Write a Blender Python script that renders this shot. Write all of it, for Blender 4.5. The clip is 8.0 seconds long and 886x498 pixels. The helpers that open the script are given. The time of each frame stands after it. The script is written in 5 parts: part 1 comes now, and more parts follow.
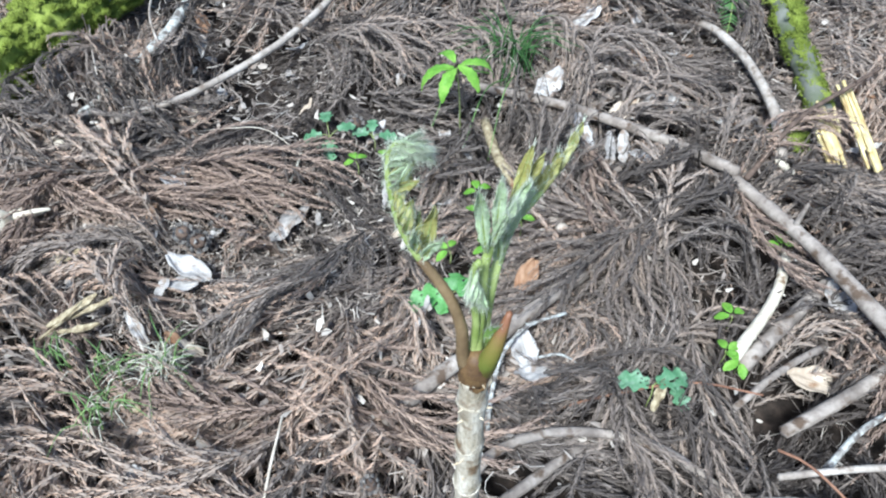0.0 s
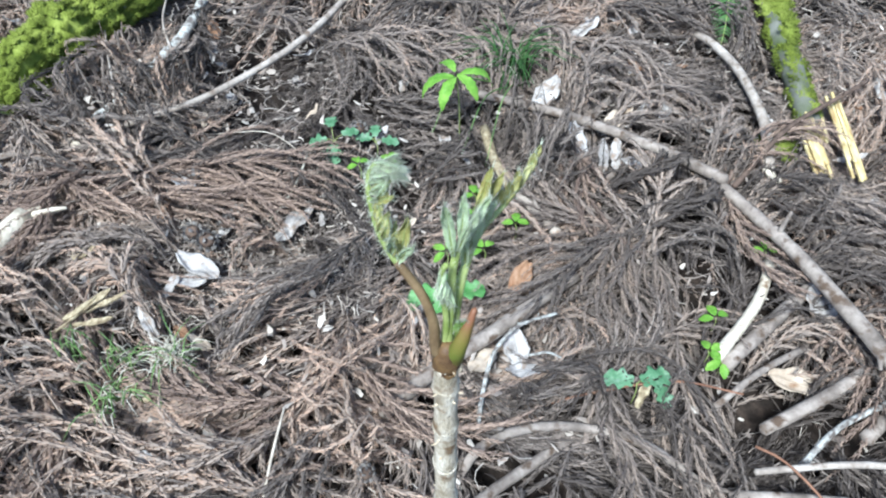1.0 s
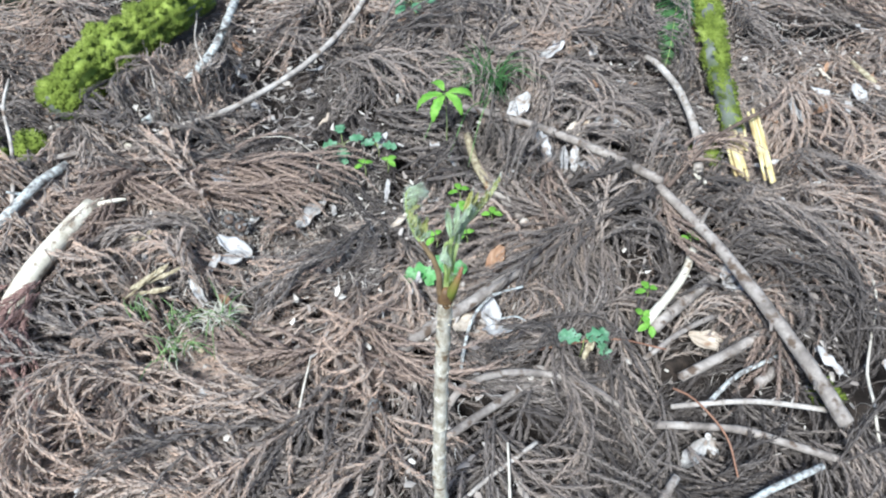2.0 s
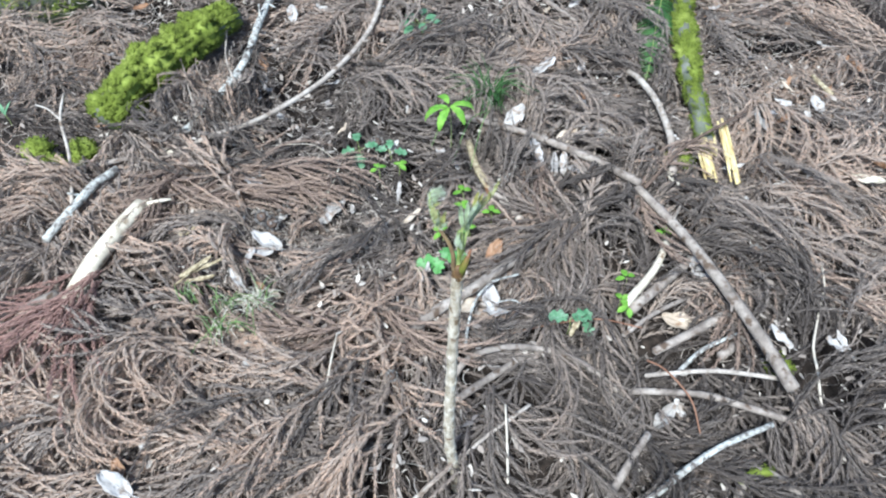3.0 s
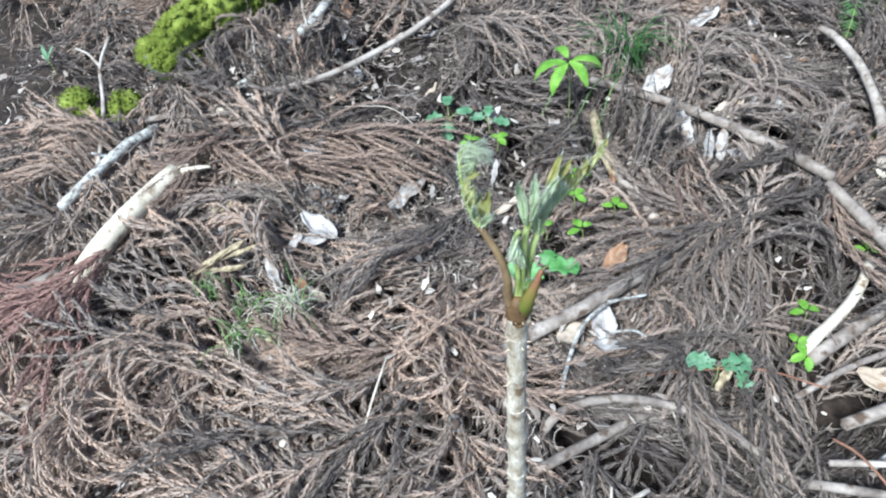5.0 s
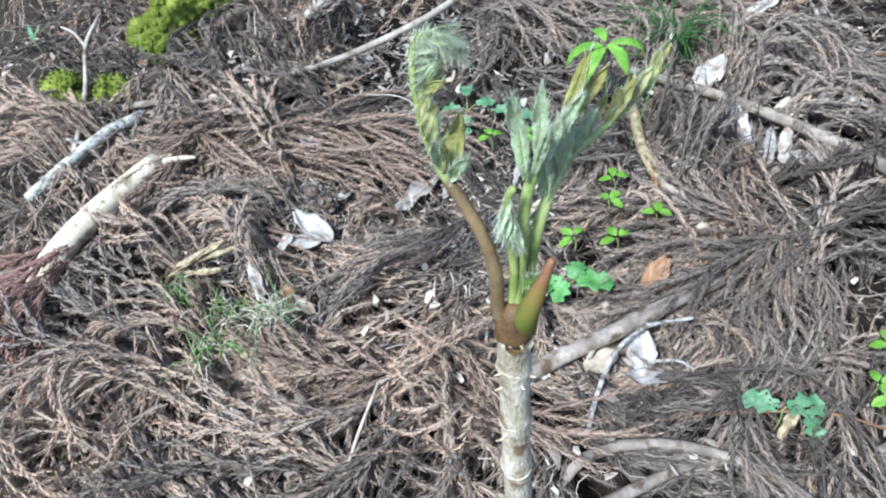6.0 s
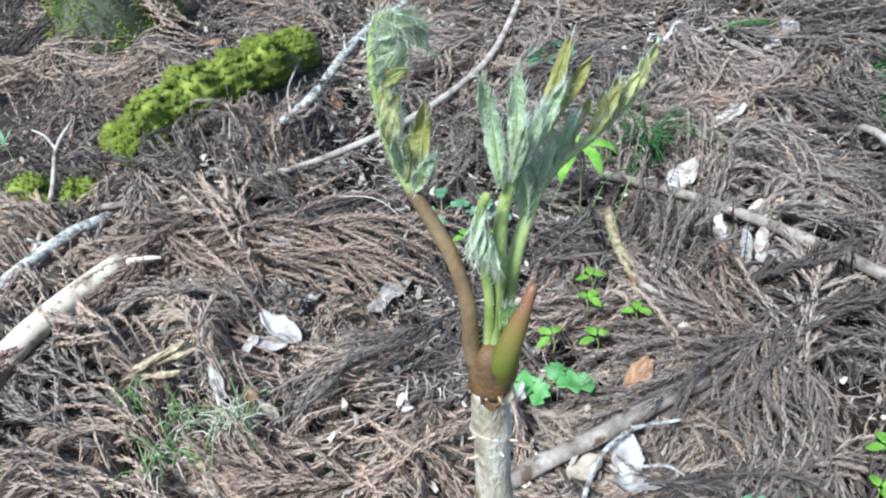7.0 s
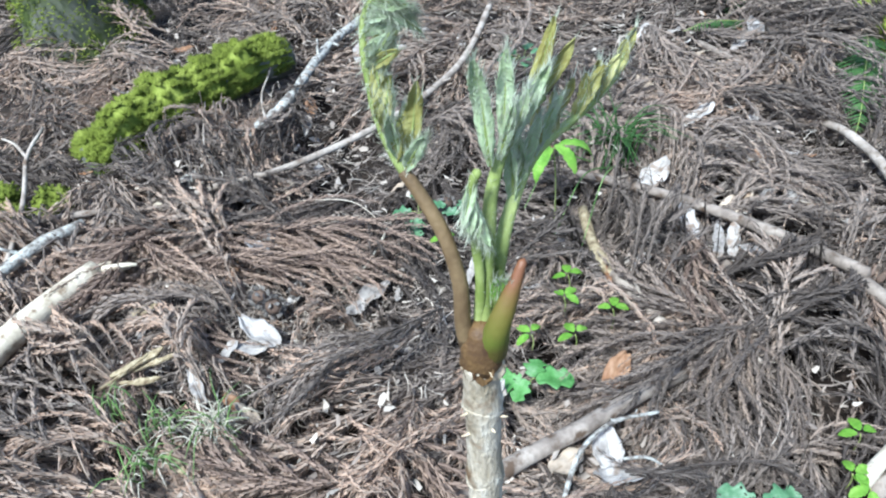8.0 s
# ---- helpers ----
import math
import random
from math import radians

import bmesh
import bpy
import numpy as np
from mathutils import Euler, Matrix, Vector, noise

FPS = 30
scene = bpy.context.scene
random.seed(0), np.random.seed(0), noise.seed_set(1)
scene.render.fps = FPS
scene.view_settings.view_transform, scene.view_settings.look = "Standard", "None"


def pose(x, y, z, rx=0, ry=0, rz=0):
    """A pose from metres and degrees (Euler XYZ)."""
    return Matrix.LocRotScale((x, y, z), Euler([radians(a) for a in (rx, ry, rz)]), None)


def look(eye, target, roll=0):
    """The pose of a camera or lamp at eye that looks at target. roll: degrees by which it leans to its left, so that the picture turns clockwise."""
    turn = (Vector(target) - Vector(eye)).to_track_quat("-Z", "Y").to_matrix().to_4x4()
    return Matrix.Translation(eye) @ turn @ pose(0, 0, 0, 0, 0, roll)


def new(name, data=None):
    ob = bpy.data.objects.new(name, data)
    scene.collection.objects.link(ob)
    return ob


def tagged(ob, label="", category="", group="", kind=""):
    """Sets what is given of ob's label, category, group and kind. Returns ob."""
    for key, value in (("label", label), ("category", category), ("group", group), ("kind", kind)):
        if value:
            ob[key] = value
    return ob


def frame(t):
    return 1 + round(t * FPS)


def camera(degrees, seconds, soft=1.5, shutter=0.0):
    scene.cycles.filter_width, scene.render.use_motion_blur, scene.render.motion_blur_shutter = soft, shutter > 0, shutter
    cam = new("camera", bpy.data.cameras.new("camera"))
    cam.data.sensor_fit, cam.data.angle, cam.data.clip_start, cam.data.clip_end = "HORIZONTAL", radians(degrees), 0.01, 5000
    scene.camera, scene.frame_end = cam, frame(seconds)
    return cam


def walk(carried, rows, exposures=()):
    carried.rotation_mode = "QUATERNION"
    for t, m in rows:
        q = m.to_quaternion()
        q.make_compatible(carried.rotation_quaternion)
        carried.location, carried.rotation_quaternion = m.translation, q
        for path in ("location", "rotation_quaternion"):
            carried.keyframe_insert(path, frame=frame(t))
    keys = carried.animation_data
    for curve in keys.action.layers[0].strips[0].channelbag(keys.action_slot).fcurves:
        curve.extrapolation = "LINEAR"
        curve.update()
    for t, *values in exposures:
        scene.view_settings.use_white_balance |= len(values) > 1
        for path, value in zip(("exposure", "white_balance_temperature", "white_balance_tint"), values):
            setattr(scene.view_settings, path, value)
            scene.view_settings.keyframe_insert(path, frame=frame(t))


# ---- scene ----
cam = camera(60.3, 8.0, soft=2.1)
PATH = [
    (0, (-0.006, -0.146, 0.781), (-0.018, 0.600, -0.159), -4.9),
    (0.5, (0.006, -0.152, 0.782), (-0.042, 0.612, -0.142), -6.5),
    (1, (0.008, -0.172, 0.815), (-0.016, 0.575, -0.124), -4.9),
    (1.5, (0.001, -0.232, 0.892), (0.006, 0.501, -0.058), -3.1),
    (1.7, (0.000, -0.264, 0.933), (0.003, 0.465, -0.020), -2.8),
    (2.8, (-0.0153, -0.4492, 1.1476), (-0.0053, 0.2828, 0.1967), -2.53),
    (3, (-0.0191, -0.4481, 1.1469), (-0.0106, 0.2816, 0.1943), -2.60),
    (3.5, (-0.0225, -0.4252, 1.1172), (-0.0312, 0.2990, 0.1604), -3.44),
    (4, (-0.0151, -0.3646, 1.0540), (-0.0651, 0.3555, 0.0953), -4.87),
    (4.5, (0.0122, -0.2797, 0.9628), (-0.1140, 0.4344, 0.0066), -8.20),
    (4.7, (0.0259, -0.2539, 0.9223), (-0.1346, 0.4597, -0.0289), -9.89),
    (5.8, (0.0289, -0.1494, 0.7545), (-0.2157, 0.5609, -0.1814), -12.83),
    (6, (0.0285, -0.1378, 0.7347), (-0.2207, 0.5918, -0.1849), -12.40),
    (6.5, (0.0251, -0.1252, 0.7037), (-0.2156, 0.6929, -0.1407), -10.17),
    (7, (0.0257, -0.1363, 0.6931), (-0.1911, 0.7379, -0.0999), -8.90),
    (7.5, (0.0235, -0.1425, 0.6912), (-0.1692, 0.7418, -0.0968), -8.39),
    (8, (0.0221, -0.1463, 0.6919), (-0.1546, 0.7398, -0.0978), -8.28),]
walk(cam, [(t, look(eye, target, roll)) for t, eye, target, roll in PATH], [(0.0, 1.22, 5780, 4), (8.0, 1.22, 5780, 4)])

# ---- world and light: bright overcast daylight under open forest ----
world = bpy.data.worlds.new("overcast_sky")
scene.world = world
world.use_nodes = True
wn = world.node_tree
sky = wn.nodes.new("ShaderNodeTexSky")
sky.sky_type = "NISHITA"
sky.sun_disc = False
sky.sun_elevation = radians(58)
sky.sun_rotation = radians(205)
sky.air_density, sky.dust_density, sky.ozone_density = 1.0, 1.5, 1.0
wn.links.new(sky.outputs["Color"], wn.nodes["Background"].inputs["Color"])
wn.nodes["Background"].inputs["Strength"].default_value = 0.088
sun_data = bpy.data.lights.new("sun", "SUN")
sun_data.energy = 3.1
sun_data.angle = radians(12)
sun_data.color = (1.0, 0.977, 0.938)
sun = new("sun", sun_data)
sun.matrix_world = look((-0.9, -1.6, 4.0), (0.0, 0.5, 0.0))


# ---- materials ----
def material(name, stops, scale=40.0, rough=0.85, bump=0.3, bump_scale=None, detail=6.0, stretch=(1, 1, 1), spread=0.0,
             attribute="", trans=0.0, coat=0.0, spots=None, spec=0.3):
    """A node material: a colour ramp over noise at two scales, fine relief, optional per-vertex tint, gloss and stains."""
    mat = bpy.data.materials.new(name)
    mat.use_nodes = True
    tree = mat.node_tree
    nodes, link = tree.nodes, tree.links.new
    bsdf = nodes["Principled BSDF"]
    coord = nodes.new("ShaderNodeTexCoord")
    mapping = nodes.new("ShaderNodeMapping")
    mapping.inputs["Scale"].default_value = stretch
    link(coord.outputs["Object"], mapping.inputs["Vector"])
    coarse = nodes.new("ShaderNodeTexNoise")
    coarse.inputs["Scale"].default_value = scale
    coarse.inputs["Detail"].default_value = detail
    fine = nodes.new("ShaderNodeTexNoise")
    fine.inputs["Scale"].default_value = bump_scale or scale * 6
    fine.inputs["Detail"].default_value = 4
    link(mapping.outputs["Vector"], coarse.inputs["Vector"])
    link(mapping.outputs["Vector"], fine.inputs["Vector"])
    mix = nodes.new("ShaderNodeMath")
    mix.operation = "MULTIPLY_ADD"
    link(fine.outputs["Fac"], mix.inputs[0])
    mix.inputs[1].default_value = 0.35
    link(coarse.outputs["Fac"], mix.inputs[2])
    centre = nodes.new("ShaderNodeMath")
    centre.operation = "ADD"
    centre.inputs[1].default_value = -0.18
    link(mix.outputs[0], centre.inputs[0])
    last = centre.outputs[0]
    if attribute:
        att = nodes.new("ShaderNodeAttribute")
        att.attribute_name = attribute
        blend = nodes.new("ShaderNodeMath")
        blend.operation = "MULTIPLY_ADD"
        blend.inputs[1].default_value = 0.3
        link(last, blend.inputs[0])
        scaled = nodes.new("ShaderNodeMath")
        scaled.operation = "MULTIPLY_ADD"
        scaled.inputs[1].default_value = 0.85
        scaled.inputs[2].default_value = -0.075
        link(att.outputs["Fac"], scaled.inputs[0])
        link(scaled.outputs[0], blend.inputs[2])
        last = blend.outputs[0]
    if spread:
        info = nodes.new("ShaderNodeObjectInfo")
        more = nodes.new("ShaderNodeMath")
        more.operation = "MULTIPLY_ADD"
        more.inputs[1].default_value = spread
        link(info.outputs["Random"], more.inputs[0])
        shift = nodes.new("ShaderNodeMath")
        shift.operation = "ADD"
        shift.inputs[1].default_value = -spread / 2
        link(last, shift.inputs[0])
        link(shift.outputs[0], more.inputs[2])
        last = more.outputs[0]
    ramp = nodes.new("ShaderNodeValToRGB")
    elements = ramp.color_ramp.elements
    while len(elements) < len(stops):
        elements.new(0.5)
    for element, (at, rgb) in zip(elements, stops):
        element.position, element.color = at, (*rgb, 1)
    link(last, ramp.inputs["Fac"])
    colour = ramp.outputs["Color"]
    if spots:
        rgb, size, amount = spots
        patch = nodes.new("ShaderNodeTexNoise")
        patch.inputs["Scale"].default_value = size
        patch.inputs["Detail"].default_value = 5
        link(coord.outputs["Object"], patch.inputs["Vector"])
        cut = nodes.new("ShaderNodeValToRGB")
        cut.color_ramp.elements[0].position, cut.color_ramp.elements[1].position = 1 - amount - 0.06, 1 - amount + 0.06
        link(patch.outputs["Fac"], cut.inputs["Fac"])
        over = nodes.new("ShaderNodeMixRGB")
        over.inputs["Color2"].default_value = (*rgb, 1)
        link(cut.outputs["Color"], over.inputs["Fac"])
        link(colour, over.inputs["Color1"])
        colour = over.outputs["Color"]
    link(colour, bsdf.inputs["Base Color"])
    bsdf.inputs["Roughness"].default_value = rough
    bsdf.inputs["Specular IOR Level"].default_value = spec
    bsdf.inputs["Coat Weight"].default_value = coat
    if bump:
        relief = nodes.new("ShaderNodeBump")
        relief.inputs["Strength"].default_value = bump
        relief.inputs["Distance"].default_value = 0.002
        link(fine.outputs["Fac"], relief.inputs["Height"])
        link(relief.outputs["Normal"], bsdf.inputs["Normal"])
    if trans:
        thin = nodes.new("ShaderNodeBsdfTranslucent")
        link(colour, thin.inputs["Color"])
        blend = nodes.new("ShaderNodeMixShader")
        blend.inputs["Fac"].default_value = trans
        link(bsdf.outputs["BSDF"], blend.inputs[1])
        link(thin.outputs["BSDF"], blend.inputs[2])
        link(blend.outputs["Shader"], nodes["Material Output"].inputs["Surface"])
    return mat


SOIL = material("forest_soil", [(0.25, (0.014, 0.011, 0.010)), (0.5, (0.032, 0.025, 0.021)), (0.75, (0.075, 0.056, 0.045))], 60, 0.95, 0.8, 160)
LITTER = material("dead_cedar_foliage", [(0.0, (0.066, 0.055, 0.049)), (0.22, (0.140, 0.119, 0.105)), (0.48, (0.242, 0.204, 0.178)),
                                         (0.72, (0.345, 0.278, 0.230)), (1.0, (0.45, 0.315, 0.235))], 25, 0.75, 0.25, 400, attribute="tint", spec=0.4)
FROND = material("fallen_cedar_frond", [(0.05, (0.085, 0.070, 0.063)), (0.4, (0.195, 0.162, 0.140)), (0.7, (0.315, 0.252, 0.208)), (1.0, (0.42, 0.315, 0.245))],
                 20, 0.75, 0.25, 400, spread=0.5, spec=0.4, attribute="tint")
RUST_FROND = material("rusty_cedar_frond", [(0.05, (0.125, 0.090, 0.074)), (0.4, (0.245, 0.182, 0.147)), (0.7, (0.360, 0.268, 0.210)), (1.0, (0.45, 0.35, 0.275))],
                      20, 0.75, 0.25, 400, spread=0.35, spec=0.4, attribute="tint")
RED_FROND = material("reddish_cedar_frond", [(0.1, (0.19, 0.115, 0.098)), (0.5, (0.36, 0.222, 0.188)), (0.9, (0.50, 0.345, 0.29))], 40, 0.8, 0.25, 300, attribute="tint")
BARK = material("grey_brown_bark", [(0.25, (0.11, 0.093, 0.08)), (0.5, (0.245, 0.212, 0.185)), (0.75, (0.40, 0.36, 0.32))], 35, 0.85, 0.6, 180,
                stretch=(1, 1, 0.6), spots=((0.10, 0.07, 0.05), 60, 0.4))
BARK_PALE = material("pale_grey_bark", [(0.25, (0.20, 0.17, 0.145)), (0.5, (0.36, 0.32, 0.28)), (0.75, (0.54, 0.50, 0.45))], 45, 0.8, 0.5, 220,
                     spots=((0.16, 0.12, 0.09), 50, 0.38))
PALE_WOOD = material("barkless_pale_wood", [(0.25, (0.30, 0.25, 0.18)), (0.45, (0.54, 0.49, 0.39)), (0.8, (0.70, 0.66, 0.56))], 45, 0.7, 0.6, 160,
                     spots=((0.2, 0.14, 0.09), 60, 0.36))
YELLOW_WOOD = material("splintered_yellow_wood", [(0.25, (0.24, 0.15, 0.07)), (0.45, (0.52, 0.41, 0.19)), (0.7, (0.74, 0.66, 0.38))], 90, 0.7, 0.6, 300,
                       stretch=(1, 0.2, 1))
CHIP_WOOD = material("weathered_wood_chip", [(0.25, (0.13, 0.095, 0.06)), (0.5, (0.31, 0.26, 0.165)), (0.75, (0.52, 0.47, 0.34))], 140, 0.75, 0.6, 300)
LICHEN = material("lichen_crusted_bark", [(0.34, (0.12, 0.105, 0.095)), (0.47, (0.31, 0.305, 0.285)), (0.66, (0.54, 0.57, 0.54))], 110, 0.9, 0.8, 260)
DARK_TWIG = material("dark_twig_bark", [(0.3, (0.05, 0.035, 0.028)), (0.7, (0.16, 0.115, 0.09))], 60, 0.85, 0.4)
RED_TWIG = material("red_brown_twig", [(0.3, (0.17, 0.085, 0.055)), (0.7, (0.33, 0.18, 0.115))], 60, 0.7, 0.3)
STRAW = material("dry_straw", [(0.3, (0.42, 0.37, 0.30)), (0.7, (0.68, 0.63, 0.54))], 60, 0.7, 0.2)
MOSS = material("green_moss", [(0.28, (0.065, 0.09, 0.015)), (0.5, (0.18, 0.235, 0.038)), (0.74, (0.35, 0.42, 0.10))], 30, 0.95, 0.5, 300, trans=0.15)
STEM_BARK = material("thorny_stem_bark", [(0.25, (0.28, 0.24, 0.17)), (0.48, (0.48, 0.43, 0.34)), (0.7, (0.72, 0.69, 0.60))], 150, 0.75, 0.7, 700,
                     stretch=(1, 1, 0.4), spots=((0.18, 0.12, 0.07), 90, 0.36))
THORN = material("pale_thorn", [(0.3, (0.45, 0.36, 0.24)), (0.7, (0.65, 0.56, 0.42))], 80, 0.6, 0.1)
SCALE_BARK = material("brown_bud_scale", [(0.3, (0.07, 0.038, 0.02)), (0.7, (0.18, 0.11, 0.045))], 160, 0.6, 0.3, spec=0.4)
BRACT = material("green_red_bract", [(0.1, (0.10, 0.09, 0.02)), (0.3, (0.12, 0.15, 0.025)), (0.6, (0.15, 0.13, 0.03)), (0.9, (0.19, 0.085, 0.045))], 60, 0.5, 0.15, attribute="tint", spec=0.4)
PETIOLE_RED = material("red_brown_petiole", [(0.3, (0.11, 0.072, 0.038)), (0.7, (0.21, 0.15, 0.08))], 90, 0.55, 0.2, spec=0.35)
PETIOLE = material("pale_green_petiole", [(0.3, (0.20, 0.27, 0.07)), (0.7, (0.42, 0.50, 0.20))], 70, 0.55, 0.2, trans=0.1)
DOWN_LEAF = material("downy_young_leaflet", [(0.25, (0.34, 0.45, 0.22)), (0.5, (0.52, 0.65, 0.42)), (0.75, (0.76, 0.85, 0.70))], 110, 0.75, 0.4, 900, trans=0.28)
OLIVE_LEAF = material("olive_brown_leaflet", [(0.25, (0.23, 0.21, 0.06)), (0.5, (0.38, 0.38, 0.13)), (0.75, (0.54, 0.55, 0.29))], 110, 0.7, 0.4, 900, trans=0.25)
HAIR = material("silvery_down", [(0.3, (0.48, 0.53, 0.40)), (0.7, (0.72, 0.77, 0.66))], 80, 0.8, 0.0, trans=0.3)
GREEN_LEAF = material("fresh_green_leaf", [(0.25, (0.10, 0.26, 0.03)), (0.5, (0.20, 0.42, 0.06)), (0.8, (0.34, 0.56, 0.12))], 50, 0.5, 0.3, 300, trans=0.3)
BLUE_LEAF = material("dusty_green_leaf", [(0.25, (0.05, 0.16, 0.07)), (0.5, (0.13, 0.28, 0.15)), (0.8, (0.32, 0.46, 0.34))], 60, 0.5, 0.4, 300, trans=0.2)
LOBED = material("lobed_seedling_leaf", [(0.25, (0.07, 0.22, 0.05)), (0.5, (0.15, 0.38, 0.12)), (0.75, (0.34, 0.54, 0.30))], 45, 0.5, 0.4, 300, trans=0.25)
GRASS = material("grass_blade", [(0.2, (0.06, 0.14, 0.04)), (0.5, (0.17, 0.30, 0.10)), (0.8, (0.36, 0.48, 0.20))], 60, 0.55, 0.1, trans=0.2)
FERN = material("dark_fern", [(0.2, (0.025, 0.075, 0.022)), (0.5, (0.06, 0.15, 0.045)), (0.8, (0.13, 0.24, 0.08))], 50, 0.5, 0.2, trans=0.25)
DRY_GRASS = material("dry_grass_blade", [(0.3, (0.46, 0.44, 0.35)), (0.7, (0.72, 0.70, 0.61))], 40, 0.7, 0.1, trans=0.2)
GREY_LEAF = material("bleached_dead_leaf", [(0.25, (0.25, 0.232, 0.215)), (0.5, (0.45, 0.432, 0.415)), (0.75, (0.64, 0.625, 0.61))], 42, 0.65, 0.7, 240, spread=0.25,
                     spots=((0.27, 0.21, 0.165), 55, 0.40), trans=0.1)
TAN_LEAF = material("tan_dead_leaf", [(0.2, (0.34, 0.27, 0.20)), (0.5, (0.53, 0.45, 0.36)), (0.8, (0.66, 0.59, 0.50))], 35, 0.65, 0.5, 180, spread=0.2,
                    spots=((0.25, 0.13, 0.06), 40, 0.32), trans=0.1)
ORANGE_LEAF = material("orange_brown_dead_leaf", [(0.2, (0.17, 0.085, 0.045)), (0.5, (0.29, 0.165, 0.095)), (0.8, (0.46, 0.31, 0.205))], 40, 0.55, 0.5, 180,
                       spread=0.2, trans=0.1)
CONE = material("grey_cedar_cone", [(0.2, (0.08, 0.075, 0.07)), (0.5, (0.19, 0.18, 0.17)), (0.8, (0.38, 0.37, 0.36))], 150, 0.85, 0.4)
TREE_BARK = material("mossy_tree_bark", [(0.25, (0.06, 0.06, 0.05)), (0.5, (0.13, 0.14, 0.115)), (0.8, (0.24, 0.25, 0.22))], 14, 0.95, 1.0, 60,
                     stretch=(1, 1, 0.3), spots=((0.07, 0.10, 0.03), 9, 0.46))


# ---- helpers of this scene ----
def lie(x, y):
    """The height of the forest floor."""
    swell = noise.noise((x * 2.3, y * 2.3, 0.7)) * 0.012 + noise.noise((x * 7.0, y * 7.0, 4.1)) * 0.004
    fade = max(0.0, min(1.0, (math.hypot(x, y) - 0.05) / 0.2))
    return -0.061 * x - 0.010 * y + swell * fade - 0.098


def top(x, y, h=0.0):
    """A place on the surface of the litter, h over its usual top."""
    return Vector((x, y, float(mound(np.array(x), np.array(y))) + 0.038 + h))


def on(x, y, h=0.0):
    return Vector((x, y, -0.061 * x - 0.010 * y + h))


def finish(bm, name, mat, smooth=True):
    mesh = bpy.data.meshes.new(name)
    bm.normal_update()
    bm.to_mesh(mesh)
    bm.free()
    if smooth:
        mesh.shade_smooth()
    mesh.materials.append(mat)
    return mesh


def thing(name, bm, mat, label, category, group="", smooth=True):
    return tagged(new(name, finish(bm, name, mat, smooth)), label, category, group)


def part(name, bm, mat, parent, label="", smooth=True):
    ob = new(name, finish(bm, name, mat, smooth))
    ob.parent = parent
    ob.matrix_parent_inverse = parent.matrix_world.inverted()
    if label:
        ob["label"] = label
    return ob


def holder(name, at, label, category, group=""):
    ob = new(name)
    ob.empty_display_size = 0.02
    ob.matrix_world = Matrix.Translation(at)
    return tagged(ob, label, category, group)


def smooth_line(points, step):
    """A Catmull-Rom line through the points, with about one sample per step."""
    pts = [Vector(p) for p in points]
    pts = [2 * pts[0] - pts[1], *pts, 2 * pts[-1] - pts[-2]]
    out = []
    for a, b, c, d in zip(pts, pts[1:], pts[2:], pts[3:]):
        count = max(2, int((c - b).length / step))
        for k in range(count):
            u = k / count
            out.append(0.5 * ((2 * b) + (c - a) * u + (2 * a - 5 * b + 4 * c - d) * u * u + (3 * b - 3 * c + d - a) * u ** 3))
    out.append(pts[-2])
    return out


def tube(bm, points, r0, r1, step=0.015, sides=9, lump=0.12, seed=0.0, tip=0.7, bow=None):
    """A rounded, slightly uneven limb along the points; both ends are closed."""
    line = smooth_line(points, step)
    rings = []
    side = Vector((0.3, 0.2, 1.0))
    for k, p in enumerate(line):
        u = k / (len(line) - 1)
        ahead = (line[min(k + 1, len(line) - 1)] - line[max(k - 1, 0)]).normalized()
        side = (side - ahead * side.dot(ahead)).normalized()
        over = ahead.cross(side)
        r = r0 + (r1 - r0) * u
        if bow:
            r *= bow(u)
        ring = []
        for s in range(sides):
            a = 2 * math.pi * s / sides
            way = side * math.cos(a) + over * math.sin(a)
            knobs = noise.noise((p + way * r * 2) / max(r, 0.002) * 0.45 + Vector((seed, 0, 0)))
            ring.append(bm.verts.new(p + way * r * (1 + lump * knobs)))
        rings.append(ring)
    for low, high in zip(rings, rings[1:]):
        for s in range(sides):
            bm.faces.new((low[s], low[(s + 1) % sides], high[(s + 1) % sides], high[s]))
    for ring, p, q in ((rings[0], line[0], line[1]), (rings[-1], line[-1], line[-2])):
        end = bm.verts.new(p + (p - q).normalized() * tip * (r0 if ring is rings[0] else r1))
        for s in range(sides):
            trio = (ring[(s + 1) % sides], ring[s], end)
            bm.faces.new(trio if ring is rings[0] else trio[::-1])
    return line


